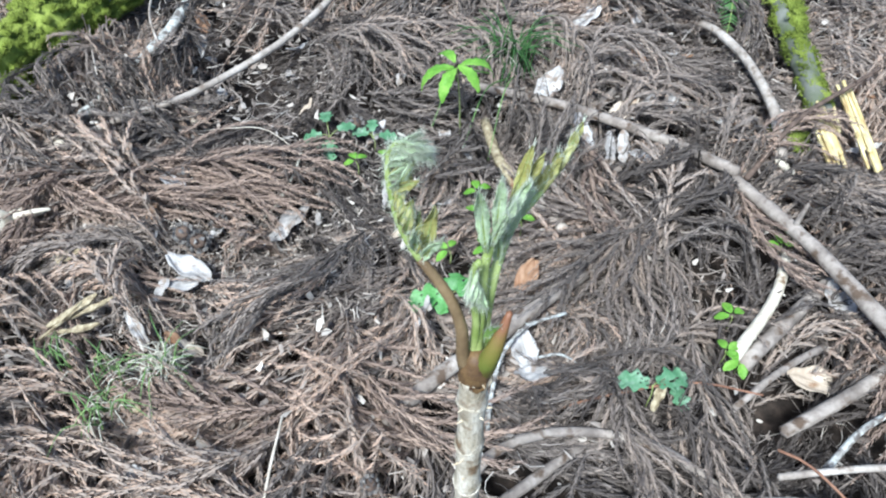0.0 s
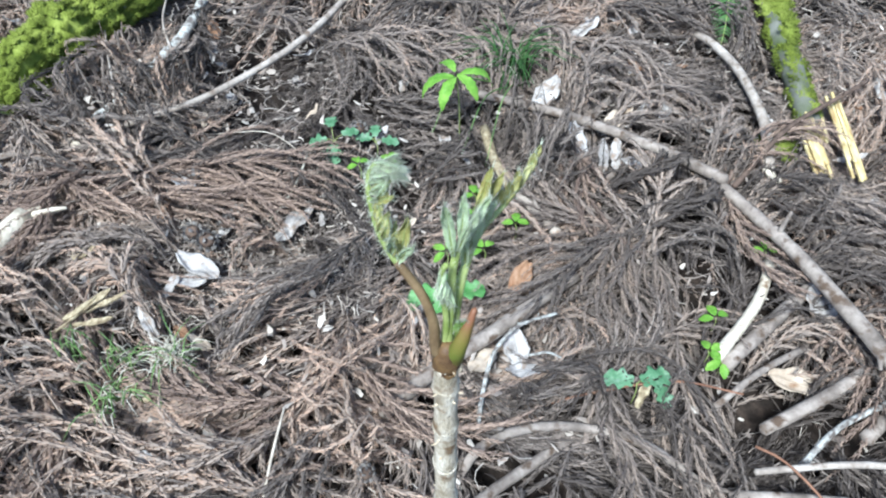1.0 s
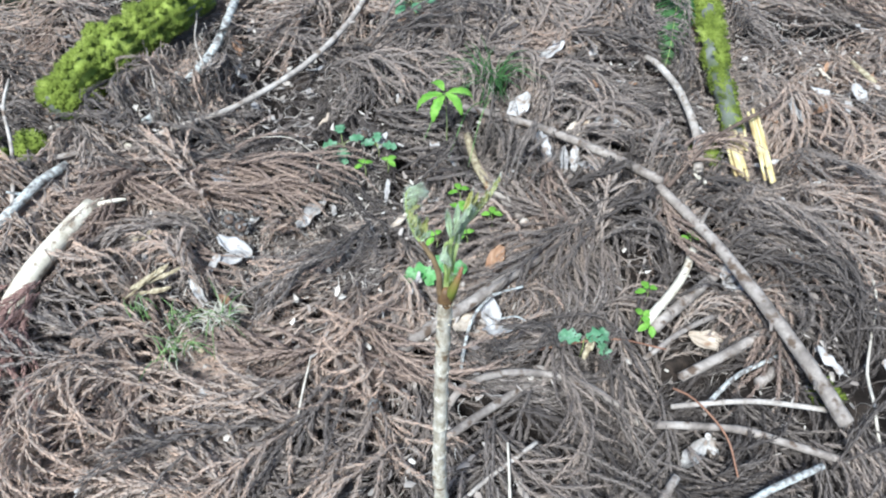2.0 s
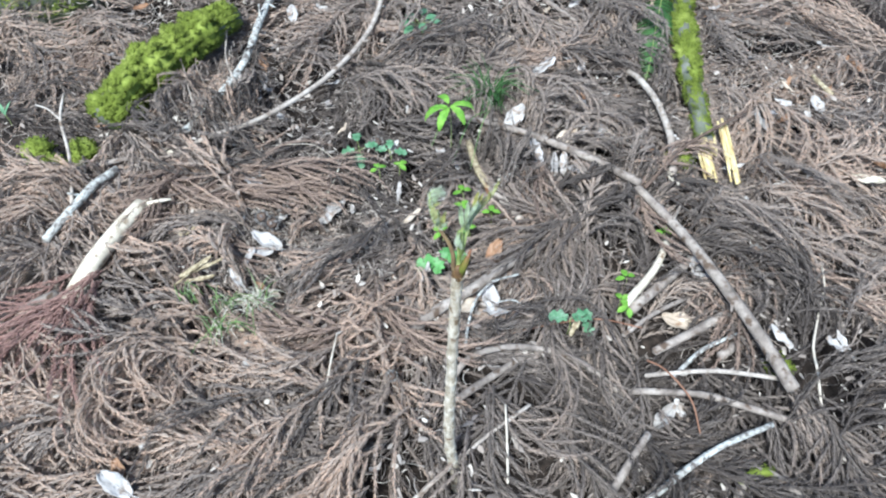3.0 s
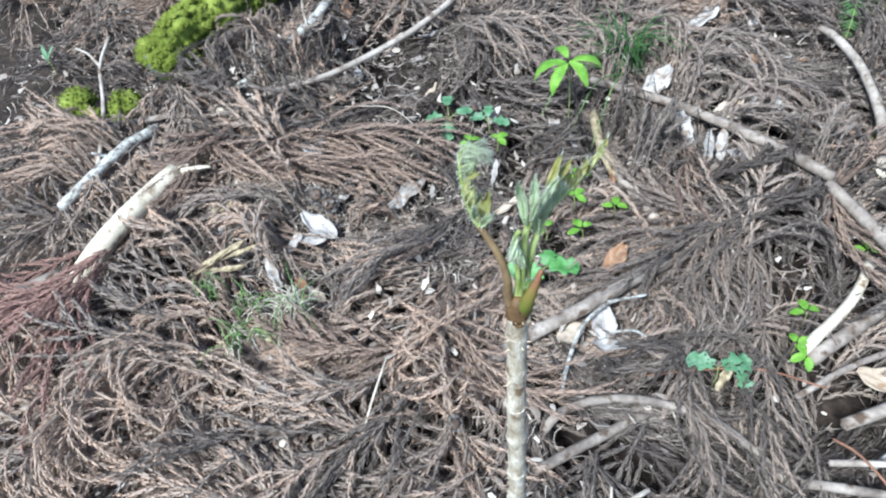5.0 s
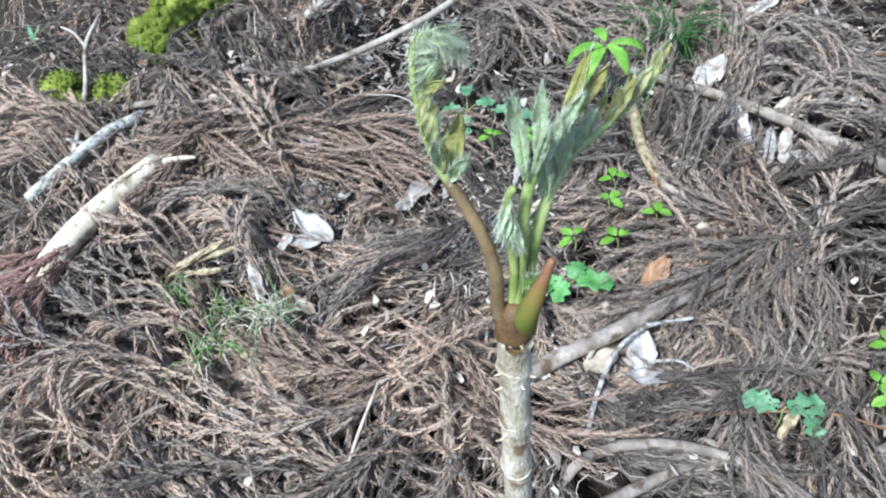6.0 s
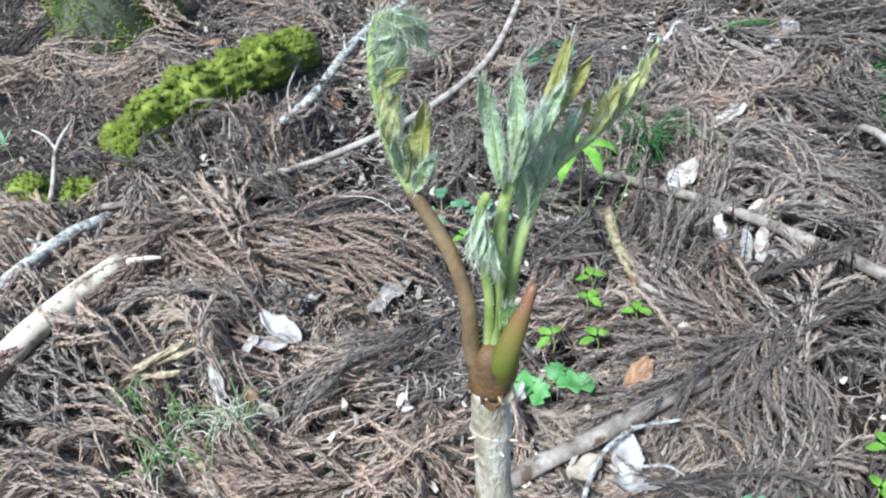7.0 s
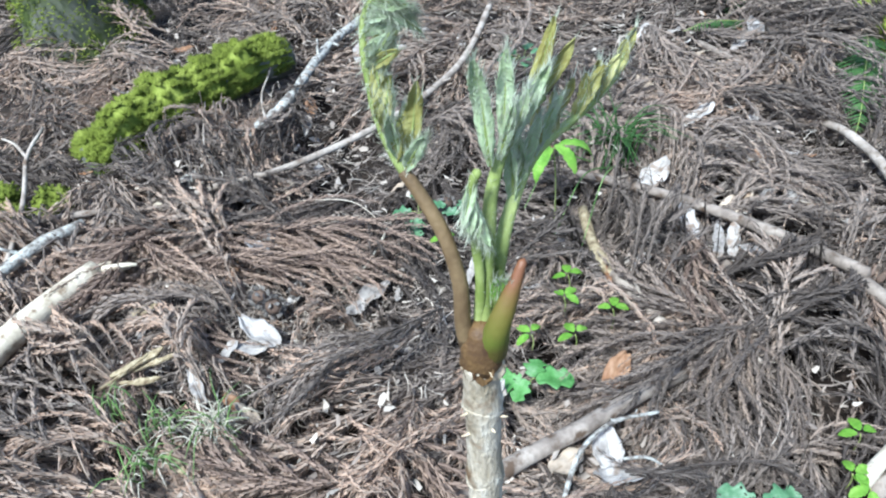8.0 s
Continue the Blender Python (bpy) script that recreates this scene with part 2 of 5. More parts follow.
def blade(bm, length, width, curl=0.3, fold=0.2, outline=None, wave=0.0, seed=0.0, rows=8, cols=4, m=None, thick=0.0004, holes=0.0):
    """A leaf blade that starts at the origin and runs along +y, with fold, curl, waves and optional holes."""
    outline = outline or (lambda u: math.sin(math.pi * min(1, u * 0.92 + 0.05)) ** 0.8)
    m = m or Matrix.Identity(4)
    sheets = []
    for under in (0, 1):
        grid = []
        for i in range(rows + 1):
            u = i / rows
            w = width / 2 * outline(u)
            bend = curl * u
            y = length * (math.sin(bend) / curl if abs(curl) > 1e-3 else u)
            z = length * ((1 - math.cos(bend)) / curl if abs(curl) > 1e-3 else 0)
            line = []
            for j in range(-cols, cols + 1):
                v = j / cols
                edge = 1 + 0.12 * noise.noise((u * 7 + seed, v * 2, seed))
                x = v * w * edge
                lift = abs(v) * w * fold + wave * length * noise.noise((u * 3.1 + seed * 1.7, v * 1.7, seed)) * (0.3 + abs(v))
                line.append(bm.verts.new(m @ Vector((x, y, z + lift - under * thick))))
            grid.append(line)
        sheets.append(grid)
    gone = set()
    if holes:
        for i in range(rows):
            for j in range(2 * cols):
                if noise.noise((i * 0.9 + seed * 3.3, j * 0.9, seed)) > 0.55 - holes:
                    gone.add((i, j))
    for under, grid in enumerate(sheets):
        for i in range(rows):
            for j in range(2 * cols):
                if (i, j) in gone:
                    continue
                quad = (grid[i][j], grid[i][j + 1], grid[i + 1][j + 1], grid[i + 1][j])
                bm.faces.new(quad if not under else quad[::-1])
    top, low = sheets
    for j in (0, 2 * cols):
        for i in range(rows):
            if (i, min(j, 2 * cols - 1)) not in gone:
                quad = (top[i][j], top[i + 1][j], low[i + 1][j], low[i][j])
                bm.faces.new(quad if j == 0 else quad[::-1])


# ---- the forest floor ----
def forest_floor():
    bm = bmesh.new()
    near = [k * 0.05 for k in range(-36, 37)]
    far = [2.4, 3.5, 6.0, 12.0, 30.0, 80.0]
    xs = [-v for v in far[::-1]] + near + far
    ys = [v + 0.7 for v in xs]
    grid = [[bm.verts.new((x, y, lie(x, y) if abs(x) < 2 and abs(y - 0.7) < 2 else -0.061 * max(-4, min(4, x)) - 0.01 * max(-4, min(4, y)) - 0.098))
             for x in xs] for y in ys]
    for a, b in zip(grid, grid[1:]):
        for k in range(len(xs) - 1):
            bm.faces.new((a[k], a[k + 1], b[k + 1], b[k]))
    ob = new("ground", finish(bm, "ground", SOIL))
    tagged(ob, "dark damp forest soil under cedar litter", "ground", kind="structure")


forest_floor()


# ---- dead cedar litter: curved branchlets set with short needles ----
def branchlets(curves, tints, needles, needle, core):
    """Points, faces and tints of many branchlets with the same number of needles. curves: (count, samples, 3)."""
    count, samples = curves.shape[:2]
    ahead = np.gradient(curves, axis=1)
    ahead /= np.linalg.norm(ahead, axis=2, keepdims=True) + 1e-9
    up = np.zeros_like(ahead)
    up[..., 2] = 1.0
    side = np.cross(ahead, up)
    side /= np.linalg.norm(side, axis=2, keepdims=True) + 1e-9
    over = np.cross(side, ahead)
    # woody cores, three-sided
    angles = np.arange(3) * 2 * np.pi / 3
    taper = np.linspace(1.0, 0.3, samples)[None, :, None, None]
    ring = side[:, :, None] * np.cos(angles)[None, None, :, None] + over[:, :, None] * np.sin(angles)[None, None, :, None]
    cores = (curves[:, :, None] + ring * core * taper).reshape(-1, 3)
    base = (np.arange(count)[:, None, None] * samples + np.arange(samples - 1)[None, :, None]) * 3
    s = np.arange(3)[None, None, :]
    n = (s + 1) % 3
    a, b, c, d = base + s, base + n, base + n + 3, base + s + 3
    core_faces = np.concatenate([np.stack([a, b, c], -1).reshape(-1, 3), np.stack([a, c, d], -1).reshape(-1, 3)])
    # needles in a spiral, swept forward, each folded along its keel
    rng = np.random.default_rng(len(curves))
    u = (np.arange(needles) + 0.5) / needles * (samples - 1.001)
    k = u.astype(int)
    w = (u - k)[None, :, None]

    def along(field):
        return field[:, k] * (1 - w) + field[:, k + 1] * w

    place, t, e, o = along(curves), along(ahead), along(side), along(over)
    turn = (np.arange(needles) * 2.3999)[None, :] + rng.uniform(0, 6.28, (count, 1)) + rng.normal(0, 0.25, (count, needles))
    out = e * np.cos(turn)[..., None] + o * np.sin(turn)[..., None]
    flank = np.cross(t, out)
    spread = rng.normal(0.48, 0.13, (count, needles, 1))
    size = needle * rng.uniform(0.75, 1.2, (count, needles, 1)) * (1.0 - 0.62 * (u / samples) ** 1.8)[None, :, None]
    lean = t * np.cos(spread) + out * np.sin(spread)
    root = place + out * core * 0.6
    apex = root + lean * size * 0.85 + t * size * 0.30
    wide = size * 0.15
    left = root + flank * wide + lean * size * 0.2
    right = root - flank * wide + lean * size * 0.2
    keel = root + out * wide * 0.9 + lean * size * 0.15
    spikes = np.stack([left, keel, right, apex], 2).reshape(-1, 3)
    first = len(cores) + np.arange(count * needles)[:, None] * 4
    spike_faces = np.concatenate([first + [0, 1, 3], first + [1, 2, 3]])
    points = np.concatenate([cores, spikes]).astype(np.float32)
    faces = np.concatenate([core_faces, spike_faces]).astype(np.int32)
    # cores and needle roots tinted dark like shade between needles; tips pale tan
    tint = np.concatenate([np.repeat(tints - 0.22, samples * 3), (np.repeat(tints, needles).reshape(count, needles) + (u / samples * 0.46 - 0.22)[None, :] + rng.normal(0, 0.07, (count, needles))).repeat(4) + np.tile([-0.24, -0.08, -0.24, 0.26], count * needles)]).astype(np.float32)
    return points, faces, tint


def spray(rng, length, twigs, droop, samples=7, arch=0.0):
    """The curves of one cedar spray at the origin along +x: a leading shoot and long side shoots that sweep forward in a tassel."""
    out = []
    bend = rng.normal(0, 1.0) if droop is None else droop
    s = np.linspace(0, 1, 40)
    heading = bend * s * (0.4 + 0.6 * s) + 0.12 * np.sin(s * 9 + rng.uniform(0, 6))
    x, y = np.cumsum(np.cos(heading)) * length / 40, np.cumsum(np.sin(heading)) * length / 40
    z = arch * np.sin(np.pi * s) * length
    grid = np.linspace(0, 39, samples).astype(int)
    out.append(np.stack([x[grid], y[grid], z[grid]], 1))
    for k in range(twigs):
        at = (k + rng.uniform(0.1, 0.9)) / twigs * 0.9
        i = int(at * 39)
        hand = 1 if k % 2 else -1
        reach = length * (0.66 - 0.36 * at) * rng.uniform(0.65, 1.25)
        off = rng.uniform(0.15, 0.80)
        v = np.linspace(0, 1, 16)
        way = heading[i] + hand * off * (1 - rng.uniform(0.55, 0.95) * v ** 0.6) + bend * 0.8 * v + rng.normal(0, 0.20) * np.sin(v * 4.5) + rng.normal(0, 0.16) * v
        px, py = x[i] + np.cumsum(np.cos(way)) * reach / 16, y[i] + np.cumsum(np.sin(way)) * reach / 16
        pz = z[i] + rng.normal(0.09, 0.15) * reach * v + rng.uniform(-0.45, 0.0) * reach * v ** 2
        pick = np.linspace(0, 15, samples).astype(int)
        out.append(np.stack([px[pick], py[pick], pz[pick]], 1))
    return np.array(out)


def flow(x, y):
    """The direction in which the litter lies."""
    return 1.9 * noise.noise((x * 1.9 + 3.0, y * 1.9, 1.3)) * math.pi / 1.4 + 1.2 * noise.noise((x * 5.0, y * 5.0, 8.0)) - 1.4


def by_length(name, curves, tints, pitch, needle, core, mat):
    """Meshes of branchlets, joined into one, with needles spaced evenly whatever the length."""
    lengths = np.linalg.norm(np.diff(curves, axis=1), axis=2).sum(1)
    bounds = [0, 0.045, 0.07, 0.1, 0.14, 0.2, 9]
    pieces = []
    for low, high in zip(bounds, bounds[1:]):
        pick = (lengths >= low) & (lengths < high)
        if pick.any():
            pieces.append(branchlets(curves[pick], tints[pick], max(8, int(lengths[pick].mean() / pitch)), needle, core))
    points, faces, tint, count = [], [], [], 0
    for p, f, t in pieces:
        points.append(p)
        faces.append(f + count)
        tint.append(t)
        count += len(p)
    points, faces, tint = np.concatenate(points), np.concatenate(faces), np.concatenate(tint)
    mesh = bpy.data.meshes.new(name)
    mesh.vertices.add(len(points))
    mesh.vertices.foreach_set("co", points.ravel())
    mesh.loops.add(faces.size)
    mesh.loops.foreach_set("vertex_index", faces.ravel())
    mesh.polygons.add(len(faces))
    mesh.polygons.foreach_set("loop_start", np.arange(len(faces), dtype=np.int32) * 3)
    mesh.polygons.foreach_set("loop_total", np.full(len(faces), 3, np.int32))
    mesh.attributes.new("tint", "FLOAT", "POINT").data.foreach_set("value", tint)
    mesh.update()
    mesh.materials.append(mat)
    return mesh


# hollows in the litter, and heaps (negative depth): x, y, depth and width
HOLLOWS = [(0.29, 0.05, 0.055, 0.12), (0.50, 0.64, 0.028, 0.08), (-0.80, 0.74, 0.030, 0.09), (0.05, 0.63, 0.024, 0.06), (0.40, 0.20, 0.034, 0.10), (0.16, 0.14, 0.034, 0.06),
           (0.52, 0.02, 0.03, 0.07), (-0.60, 0.60, 0.02, 0.06), (-0.28, 0.51, 0.048, 0.12), (-0.15, 0.27, -0.028, 0.09), (-0.34, 0.15, -0.025, 0.09),
           (0.25, 0.64, -0.022, 0.09), (-0.49, 0.72, -0.022, 0.10)]


def mound(px, py):
    """Low heaps and hollows of the litter over the ground, for arrays of places."""
    heap = 0.014 * np.sin(px * 9 + 1.3) * np.sin(py * 8 + 0.4) + 0.006 * np.sin(px * 31 + py * 23) + 0.010 * np.sin(px * 17 - py * 13 + 2) - 0.035
    for x, y, deep, wide in HOLLOWS:
        heap = heap - deep * np.exp(-((px - x) ** 2 + (py - y) ** 2) / wide ** 2)
    foot = np.clip(np.hypot(px + 0.012, py) / 0.12, 0, 1)
    return heap * foot - 0.061 * px - 0.010 * py


# limbs and leaves under which the litter is pressed down: x, y and height of both ends and the radius
PRESSED = [(0.165, 0.430, 0.0, 0.046, 0.326, 0.027, 0.016), (0.046, 0.326, 0.027, -0.09, 0.228, 0.012, 0.016), (0.056, 0.762, 0.036, 0.386, 0.552, 0.050, 0.013),
           (0.382, 0.547, 0.042, 0.55, 0.102, 0.035, 0.015), (0.419, 0.436, 0.03, 0.307, 0.282, 0.03, 0.014), (0.03, 0.188, 0.022, 0.211, 0.181, 0.026, 0.012),
           (0.124, 0.345, 0.036, 0.025, 0.238, 0.03, 0.020), (-0.432, 0.945, 0.035, -0.475, 0.84, 0.03, 0.013),
           (-0.42, 0.755, 0.039, -0.285, 0.846, 0.045, 0.010), (-0.577, 0.518, 0.03, -0.655, 0.39, 0.022, 0.024), (0.115, 0.09, 0.03, -0.064, -0.044, 0.022, 0.008),
           (0.548, 0.70, 0.032, 0.545, 0.57, 0.018, 0.022), (0.602, 0.73, 0.034, 0.590, 0.56, 0.018, 0.020), (0.560, 0.69, 0.022, 0.606, 1.10, 0.034, 0.034),
           (0.458, 0.884, 0.03, 0.482, 0.696, 0.038, 0.014), (0.482, 0.696, 0.038, 0.464, 0.58, 0.018, 0.012), (0.060, 0.72, 0.0, 0.095, 0.575, 0.006, 0.012),
           (0.095, 0.578, 0.008, 0.13, 0.522, 0.006, 0.012), (-0.488, 0.697, 0.038, -0.251, 0.873, 0.045, 0.010), (-0.251, 0.873, 0.045, -0.131, 1.14, 0.04, 0.010),
           (-0.69, 0.80, 0.006, -0.49, 1.105, 0.012, 0.045), (-0.648, 0.632, 0.022, -0.74, 0.455, 0.018, 0.012), (-0.402, 1.16, 0.032, -0.54, 0.73, 0.018, 0.012), (-0.738, 0.70, 0.0, -0.832, 0.71, 0.0, 0.03),
           (0.179, 0.702, 0.040, 0.304, 0.618, 0.046, 0.013), (0.345, 0.130, 0.012, 0.54, 0.131, 0.018, 0.006), (0.393, 0.003, 0.026, 0.505, 0.046, 0.02, 0.008)]
CLEARED = [(0.036, 0.540, 0.024), (0.030, 0.505, 0.024), (-0.008, 0.448, 0.022), (0.042, 0.450, 0.022), (0.087, 0.488, 0.024), (0.548, 0.64, 0.045), (0.595, 0.64, 0.045), (0.470, 0.60, 0.030), (-0.350, 0.440, 0.052), (-0.224, 0.545, 0.045), (0.070, 0.295, 0.045), (-0.005, 0.388, 0.060), (0.085, 0.428, 0.038), (-0.355, 0.288, 0.075), (0.20, 0.238, 0.035),
           (-0.333, 0.505, 0.05), (0.225, 0.64, 0.05), (0.165, 0.785, 0.045), (0.345, 0.085, 0.04), (-0.445, 0.362, 0.045), (-0.382, 0.558, 0.02), (-0.299, 0.552, 0.02), (-0.105, 0.152, 0.018), (-0.40, 0.575, 0.02), (-0.36, 0.60, 0.02), (0.575, 0.39, 0.02)]


def near_limb(px, py):
    """For each pressing limb: the distance to it and its height, for arrays of places."""
    for x0, y0, h0, x1, y1, h1, r in PRESSED:
        dx, dy = x1 - x0, y1 - y0
        s = np.clip(((px - x0) * dx + (py - y0) * dy) / (dx * dx + dy * dy), 0, 1)
        yield np.hypot(px - x0 - s * dx, py - y0 - s * dy), h0 + (h1 - h0) * s, r


def press(px, py, pz):
    plane = -0.061 * px - 0.010 * py
    for away, high, r in near_limb(px, py):
        pz = np.where(away < r + 0.020, np.minimum(pz, plane + high - 0.012), pz)
    for x, y, r in CLEARED:
        pz = np.where(np.hypot(px - x, py - y) < r, np.minimum(pz, mound(px, py) + 0.026), pz)
    return pz


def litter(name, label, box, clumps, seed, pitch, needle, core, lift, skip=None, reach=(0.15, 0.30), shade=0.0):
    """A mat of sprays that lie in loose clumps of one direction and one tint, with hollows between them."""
    rng = np.random.default_rng(seed)
    curves, tints = [], []
    for _ in range(clumps):
        cx, cy = rng.uniform(box[0], box[1]), rng.uniform(box[2], box[3])
        course = flow(cx, cy) + rng.normal(0, 0.42)
        bend = rng.normal(0, 1.25)
        # tint shifts with place; the near right is darkened for the bank's shade
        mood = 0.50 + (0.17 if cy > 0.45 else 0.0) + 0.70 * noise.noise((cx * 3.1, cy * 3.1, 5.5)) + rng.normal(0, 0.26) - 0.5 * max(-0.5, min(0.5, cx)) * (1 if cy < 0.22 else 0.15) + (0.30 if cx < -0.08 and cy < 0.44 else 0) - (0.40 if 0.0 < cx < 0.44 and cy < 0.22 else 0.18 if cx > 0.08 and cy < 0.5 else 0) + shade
        level = rng.uniform(0, 1) ** 1.3 * lift * 1.4
        sparse = noise.noise((cx * 4.2, cy * 4.2, 2.2))
        bare = 0.55 if sparse < -0.25 else 0.42 if 0.0 < cx < 0.6 and cy < 0.2 else 0.08
        if skip is None and rng.uniform() < bare:
            continue
        for _ in range(int(rng.integers(2, 5))):
            x, y = cx + rng.normal(0, 0.035), cy + rng.normal(0, 0.035)
            if skip and skip[0] < x < skip[1] and skip[2] < y < skip[3]:
                continue
            if abs(x) > 0.75 + 0.42 * max(0.0, y):
                continue
            one = spray(rng, rng.uniform(*reach), int(rng.integers(11, 17)), bend + rng.normal(0, 0.3), 7, rng.uniform(0.0, 0.24))
            a = course + rng.normal(0, 0.16)
            c, s = math.cos(a), math.sin(a)
            px, py = one[..., 0] * c - one[..., 1] * s + x, one[..., 0] * s + one[..., 1] * c + y
            tilt = rng.normal(0, 0.08)
            pz = one[..., 2] + level + rng.uniform(0, 0.006) + tilt * one[..., 0] + mound(px, py)
            pz = press(px, py, pz)
            pz = np.maximum(pz, -0.061 * px - 0.010 * py - 0.080 + 0.35 * level + 0.012 * rng.random(pz.shape))
            curves.append(np.stack([px, py, pz], -1))
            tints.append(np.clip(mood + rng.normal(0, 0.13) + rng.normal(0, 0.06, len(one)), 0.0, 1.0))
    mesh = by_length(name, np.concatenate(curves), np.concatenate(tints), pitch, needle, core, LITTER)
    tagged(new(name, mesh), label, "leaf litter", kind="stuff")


litter("cedar_litter", "thick mat of dead brown cedar branchlets on the soil", (-0.68, 0.68, -0.12, 1.0), 195, 5, 0.0023, 0.0112, 0.0015, 0.052)
litter("cedar_litter_outer", "brown and grey cedar branchlets strewn over the forest floor", (-1.5, 1.45, -0.35, 1.85), 430, 9, 0.0047, 0.0128, 0.0018, 0.050,
       (-0.60, 0.60, -0.05, 0.92))
litter("cedar_litter_back", "brown cedar branchlets on the slope behind", (-0.6, 0.75, 1.12, 1.9), 75, 23, 0.0060, 0.0132, 0.0019, 0.050, None, (0.16, 0.3))
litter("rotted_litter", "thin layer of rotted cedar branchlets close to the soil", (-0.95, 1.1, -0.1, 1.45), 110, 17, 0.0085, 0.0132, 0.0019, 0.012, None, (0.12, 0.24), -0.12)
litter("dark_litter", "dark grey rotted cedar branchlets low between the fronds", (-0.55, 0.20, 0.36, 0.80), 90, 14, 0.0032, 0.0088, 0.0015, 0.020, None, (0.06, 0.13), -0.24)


# ---- fallen branches and sticks ----
def stick(name, label, category, points, r0, r1, mat, group="", sides=9, lump=0.14, step=0.015, stubs=0, tip=0.5):
    """A fallen limb, resting in the litter; points are x, y and height over the ground. Stubs are broken side twigs."""
    seed = points[0][0] * 37 + points[0][1] * 11
    rng = random.Random(seed)
    ob = holder(name, on(*points[0]), label, category, group)
    bm = bmesh.new()
    line = tube(bm, [on(x, y, h) for x, y, h in points], r0, r1, step, sides, lump, seed, tip)
    part("limb", bm, mat, ob)
    for _ in range(stubs):
        k = rng.randrange(1, len(line) - 1)
        p, ahead = line[k], (line[k + 1] - line[k - 1]).normalized()
        way = (ahead * rng.uniform(0.2, 0.9) + Vector((rng.uniform(-1, 1), rng.uniform(-1, 1), rng.uniform(0.0, 0.8)))).normalized()
        r = (r0 + r1) / 2
        bm = bmesh.new()
        tube(bm, [p, p + way * r * 2.2, p + way * r * rng.uniform(2.8, 4.5)], r * 0.42, r * 0.22, 0.006, 6, 0.2, seed)
        part("stub", bm, mat, ob)
    return ob


stick("fallen_branch", "long grey-brown fallen branch lying over the litter", "branch",
      [(0.056, 0.762, 0.036), (0.179, 0.702, 0.044), (0.304, 0.618, 0.050), (0.386, 0.552, 0.050)], 0.0066, 0.0088, BARK, "long broken branch", stubs=2)
stick("fallen_branch", "thick end of a grey-brown fallen branch, cut off", "branch",
      [(0.382, 0.547, 0.042), (0.433, 0.437, 0.05), (0.474, 0.334, 0.05), (0.519, 0.206, 0.045), (0.55, 0.102, 0.035)], 0.0088, 0.0115, BARK,
      "long broken branch", stubs=3)
stick("bowed_branch", "thin pale grey branch bowed in a long curve", "branch",
      [(-0.545, 0.668, 0.020), (-0.488, 0.697, 0.038), (-0.371, 0.758, 0.042), (-0.251, 0.873, 0.045), (-0.169, 1.01, 0.045), (-0.131, 1.14, 0.04),
       (-0.106, 1.36, 0.03)], 0.0048, 0.0066, BARK_PALE, stubs=2)
stick("buried_branch", "brown branch half under hanging fronds", "branch", [(-0.83, 0.60, 0.012), (-0.72, 0.632, 0.024), (-0.63, 0.662, 0.022), (-0.57, 0.69, 0.0)], 0.0062, 0.0045, BARK, stubs=1)
stick("thin_grey_twig", "thin bare grey twig crossing a lichen branch", "twig", [(-0.491, 1.126, 0.05), (-0.475, 1.02, 0.052), (-0.462, 0.928, 0.05), (-0.406, 0.804, 0.03)], 0.0014, 0.0022, BARK_PALE, stubs=1)
stick("thin_grey_twig", "thin upright grey twig before the moss", "twig", [(-0.556, 0.92, 0.055), (-0.535, 0.85, 0.052), (-0.516, 0.793, 0.048), (-0.491, 0.702, 0.03)], 0.0012, 0.0018, BARK_PALE, stubs=2)
stick("lichen_branch", "grey branch crusted with white lichen", "branch",
      [(-0.335, 1.36, 0.03), (-0.402, 1.16, 0.035), (-0.432, 0.945, 0.035), (-0.495, 0.79, 0.03), (-0.54, 0.73, 0.02)], 0.0075, 0.010, LICHEN, "lichen branches",
      lump=0.3, stubs=3)
stick("lichen_branch", "lower piece of a lichen-crusted grey branch", "branch",
      [(-0.648, 0.632, 0.022), (-0.677, 0.585, 0.03), (-0.705, 0.521, 0.03), (-0.74, 0.455, 0.02)], 0.0085, 0.0085, LICHEN, "lichen branches", lump=0.3, stubs=2)
twig = stick("forked_twig", "bare pale forked twig standing in the litter", "twig",
             [(-0.703, 0.503, 0.02), (-0.731, 0.64, 0.05), (-0.762, 0.727, 0.07), (-0.772, 0.80, 0.075)], 0.0042, 0.0026, BARK_PALE)
bm = bmesh.new()
tube(bm, [on(-0.762, 0.727, 0.07), on(-0.79, 0.75, 0.078), on(-0.815, 0.76, 0.08)], 0.0028, 0.0016, 0.01, 6)
part("fork", bm, BARK_PALE, twig)
log = stick("pale_log", "short barkless cream-coloured log with a splintered end", "log",
            [(-0.577, 0.530, 0.030), (-0.610, 0.458, 0.031), (-0.640, 0.388, 0.027), (-0.668, 0.325, 0.006)], 0.0155, 0.0175, PALE_WOOD,
            sides=16, lump=0.06, tip=0.2)
for k in range(5):
    bm = bmesh.new()
    p = on(-0.580 + 0.006 * (k - 2), 0.515 + 0.003 * k, 0.028 + 0.007 * math.sin(k * 2.1))
    tube(bm, [p, p + Vector((0.012 + 0.004 * k, 0.018 - 0.003 * k, 0.002)), p + Vector((0.022 + 0.006 * k, 0.026 - 0.004 * k, 0.0))], 0.006, 0.0025, 0.008, 5, 0.3, k)
    part("splinter", bm, PALE_WOOD, log)
stick("grey_root", "thin grey root running from under the litter", "root", [(-0.69, 0.335, 0.018), (-0.726, 0.309, 0.02), (-0.765, 0.290, 0.015), (-0.84, 0.27, 0.0)],
      0.0085, 0.004, BARK, stubs=1)
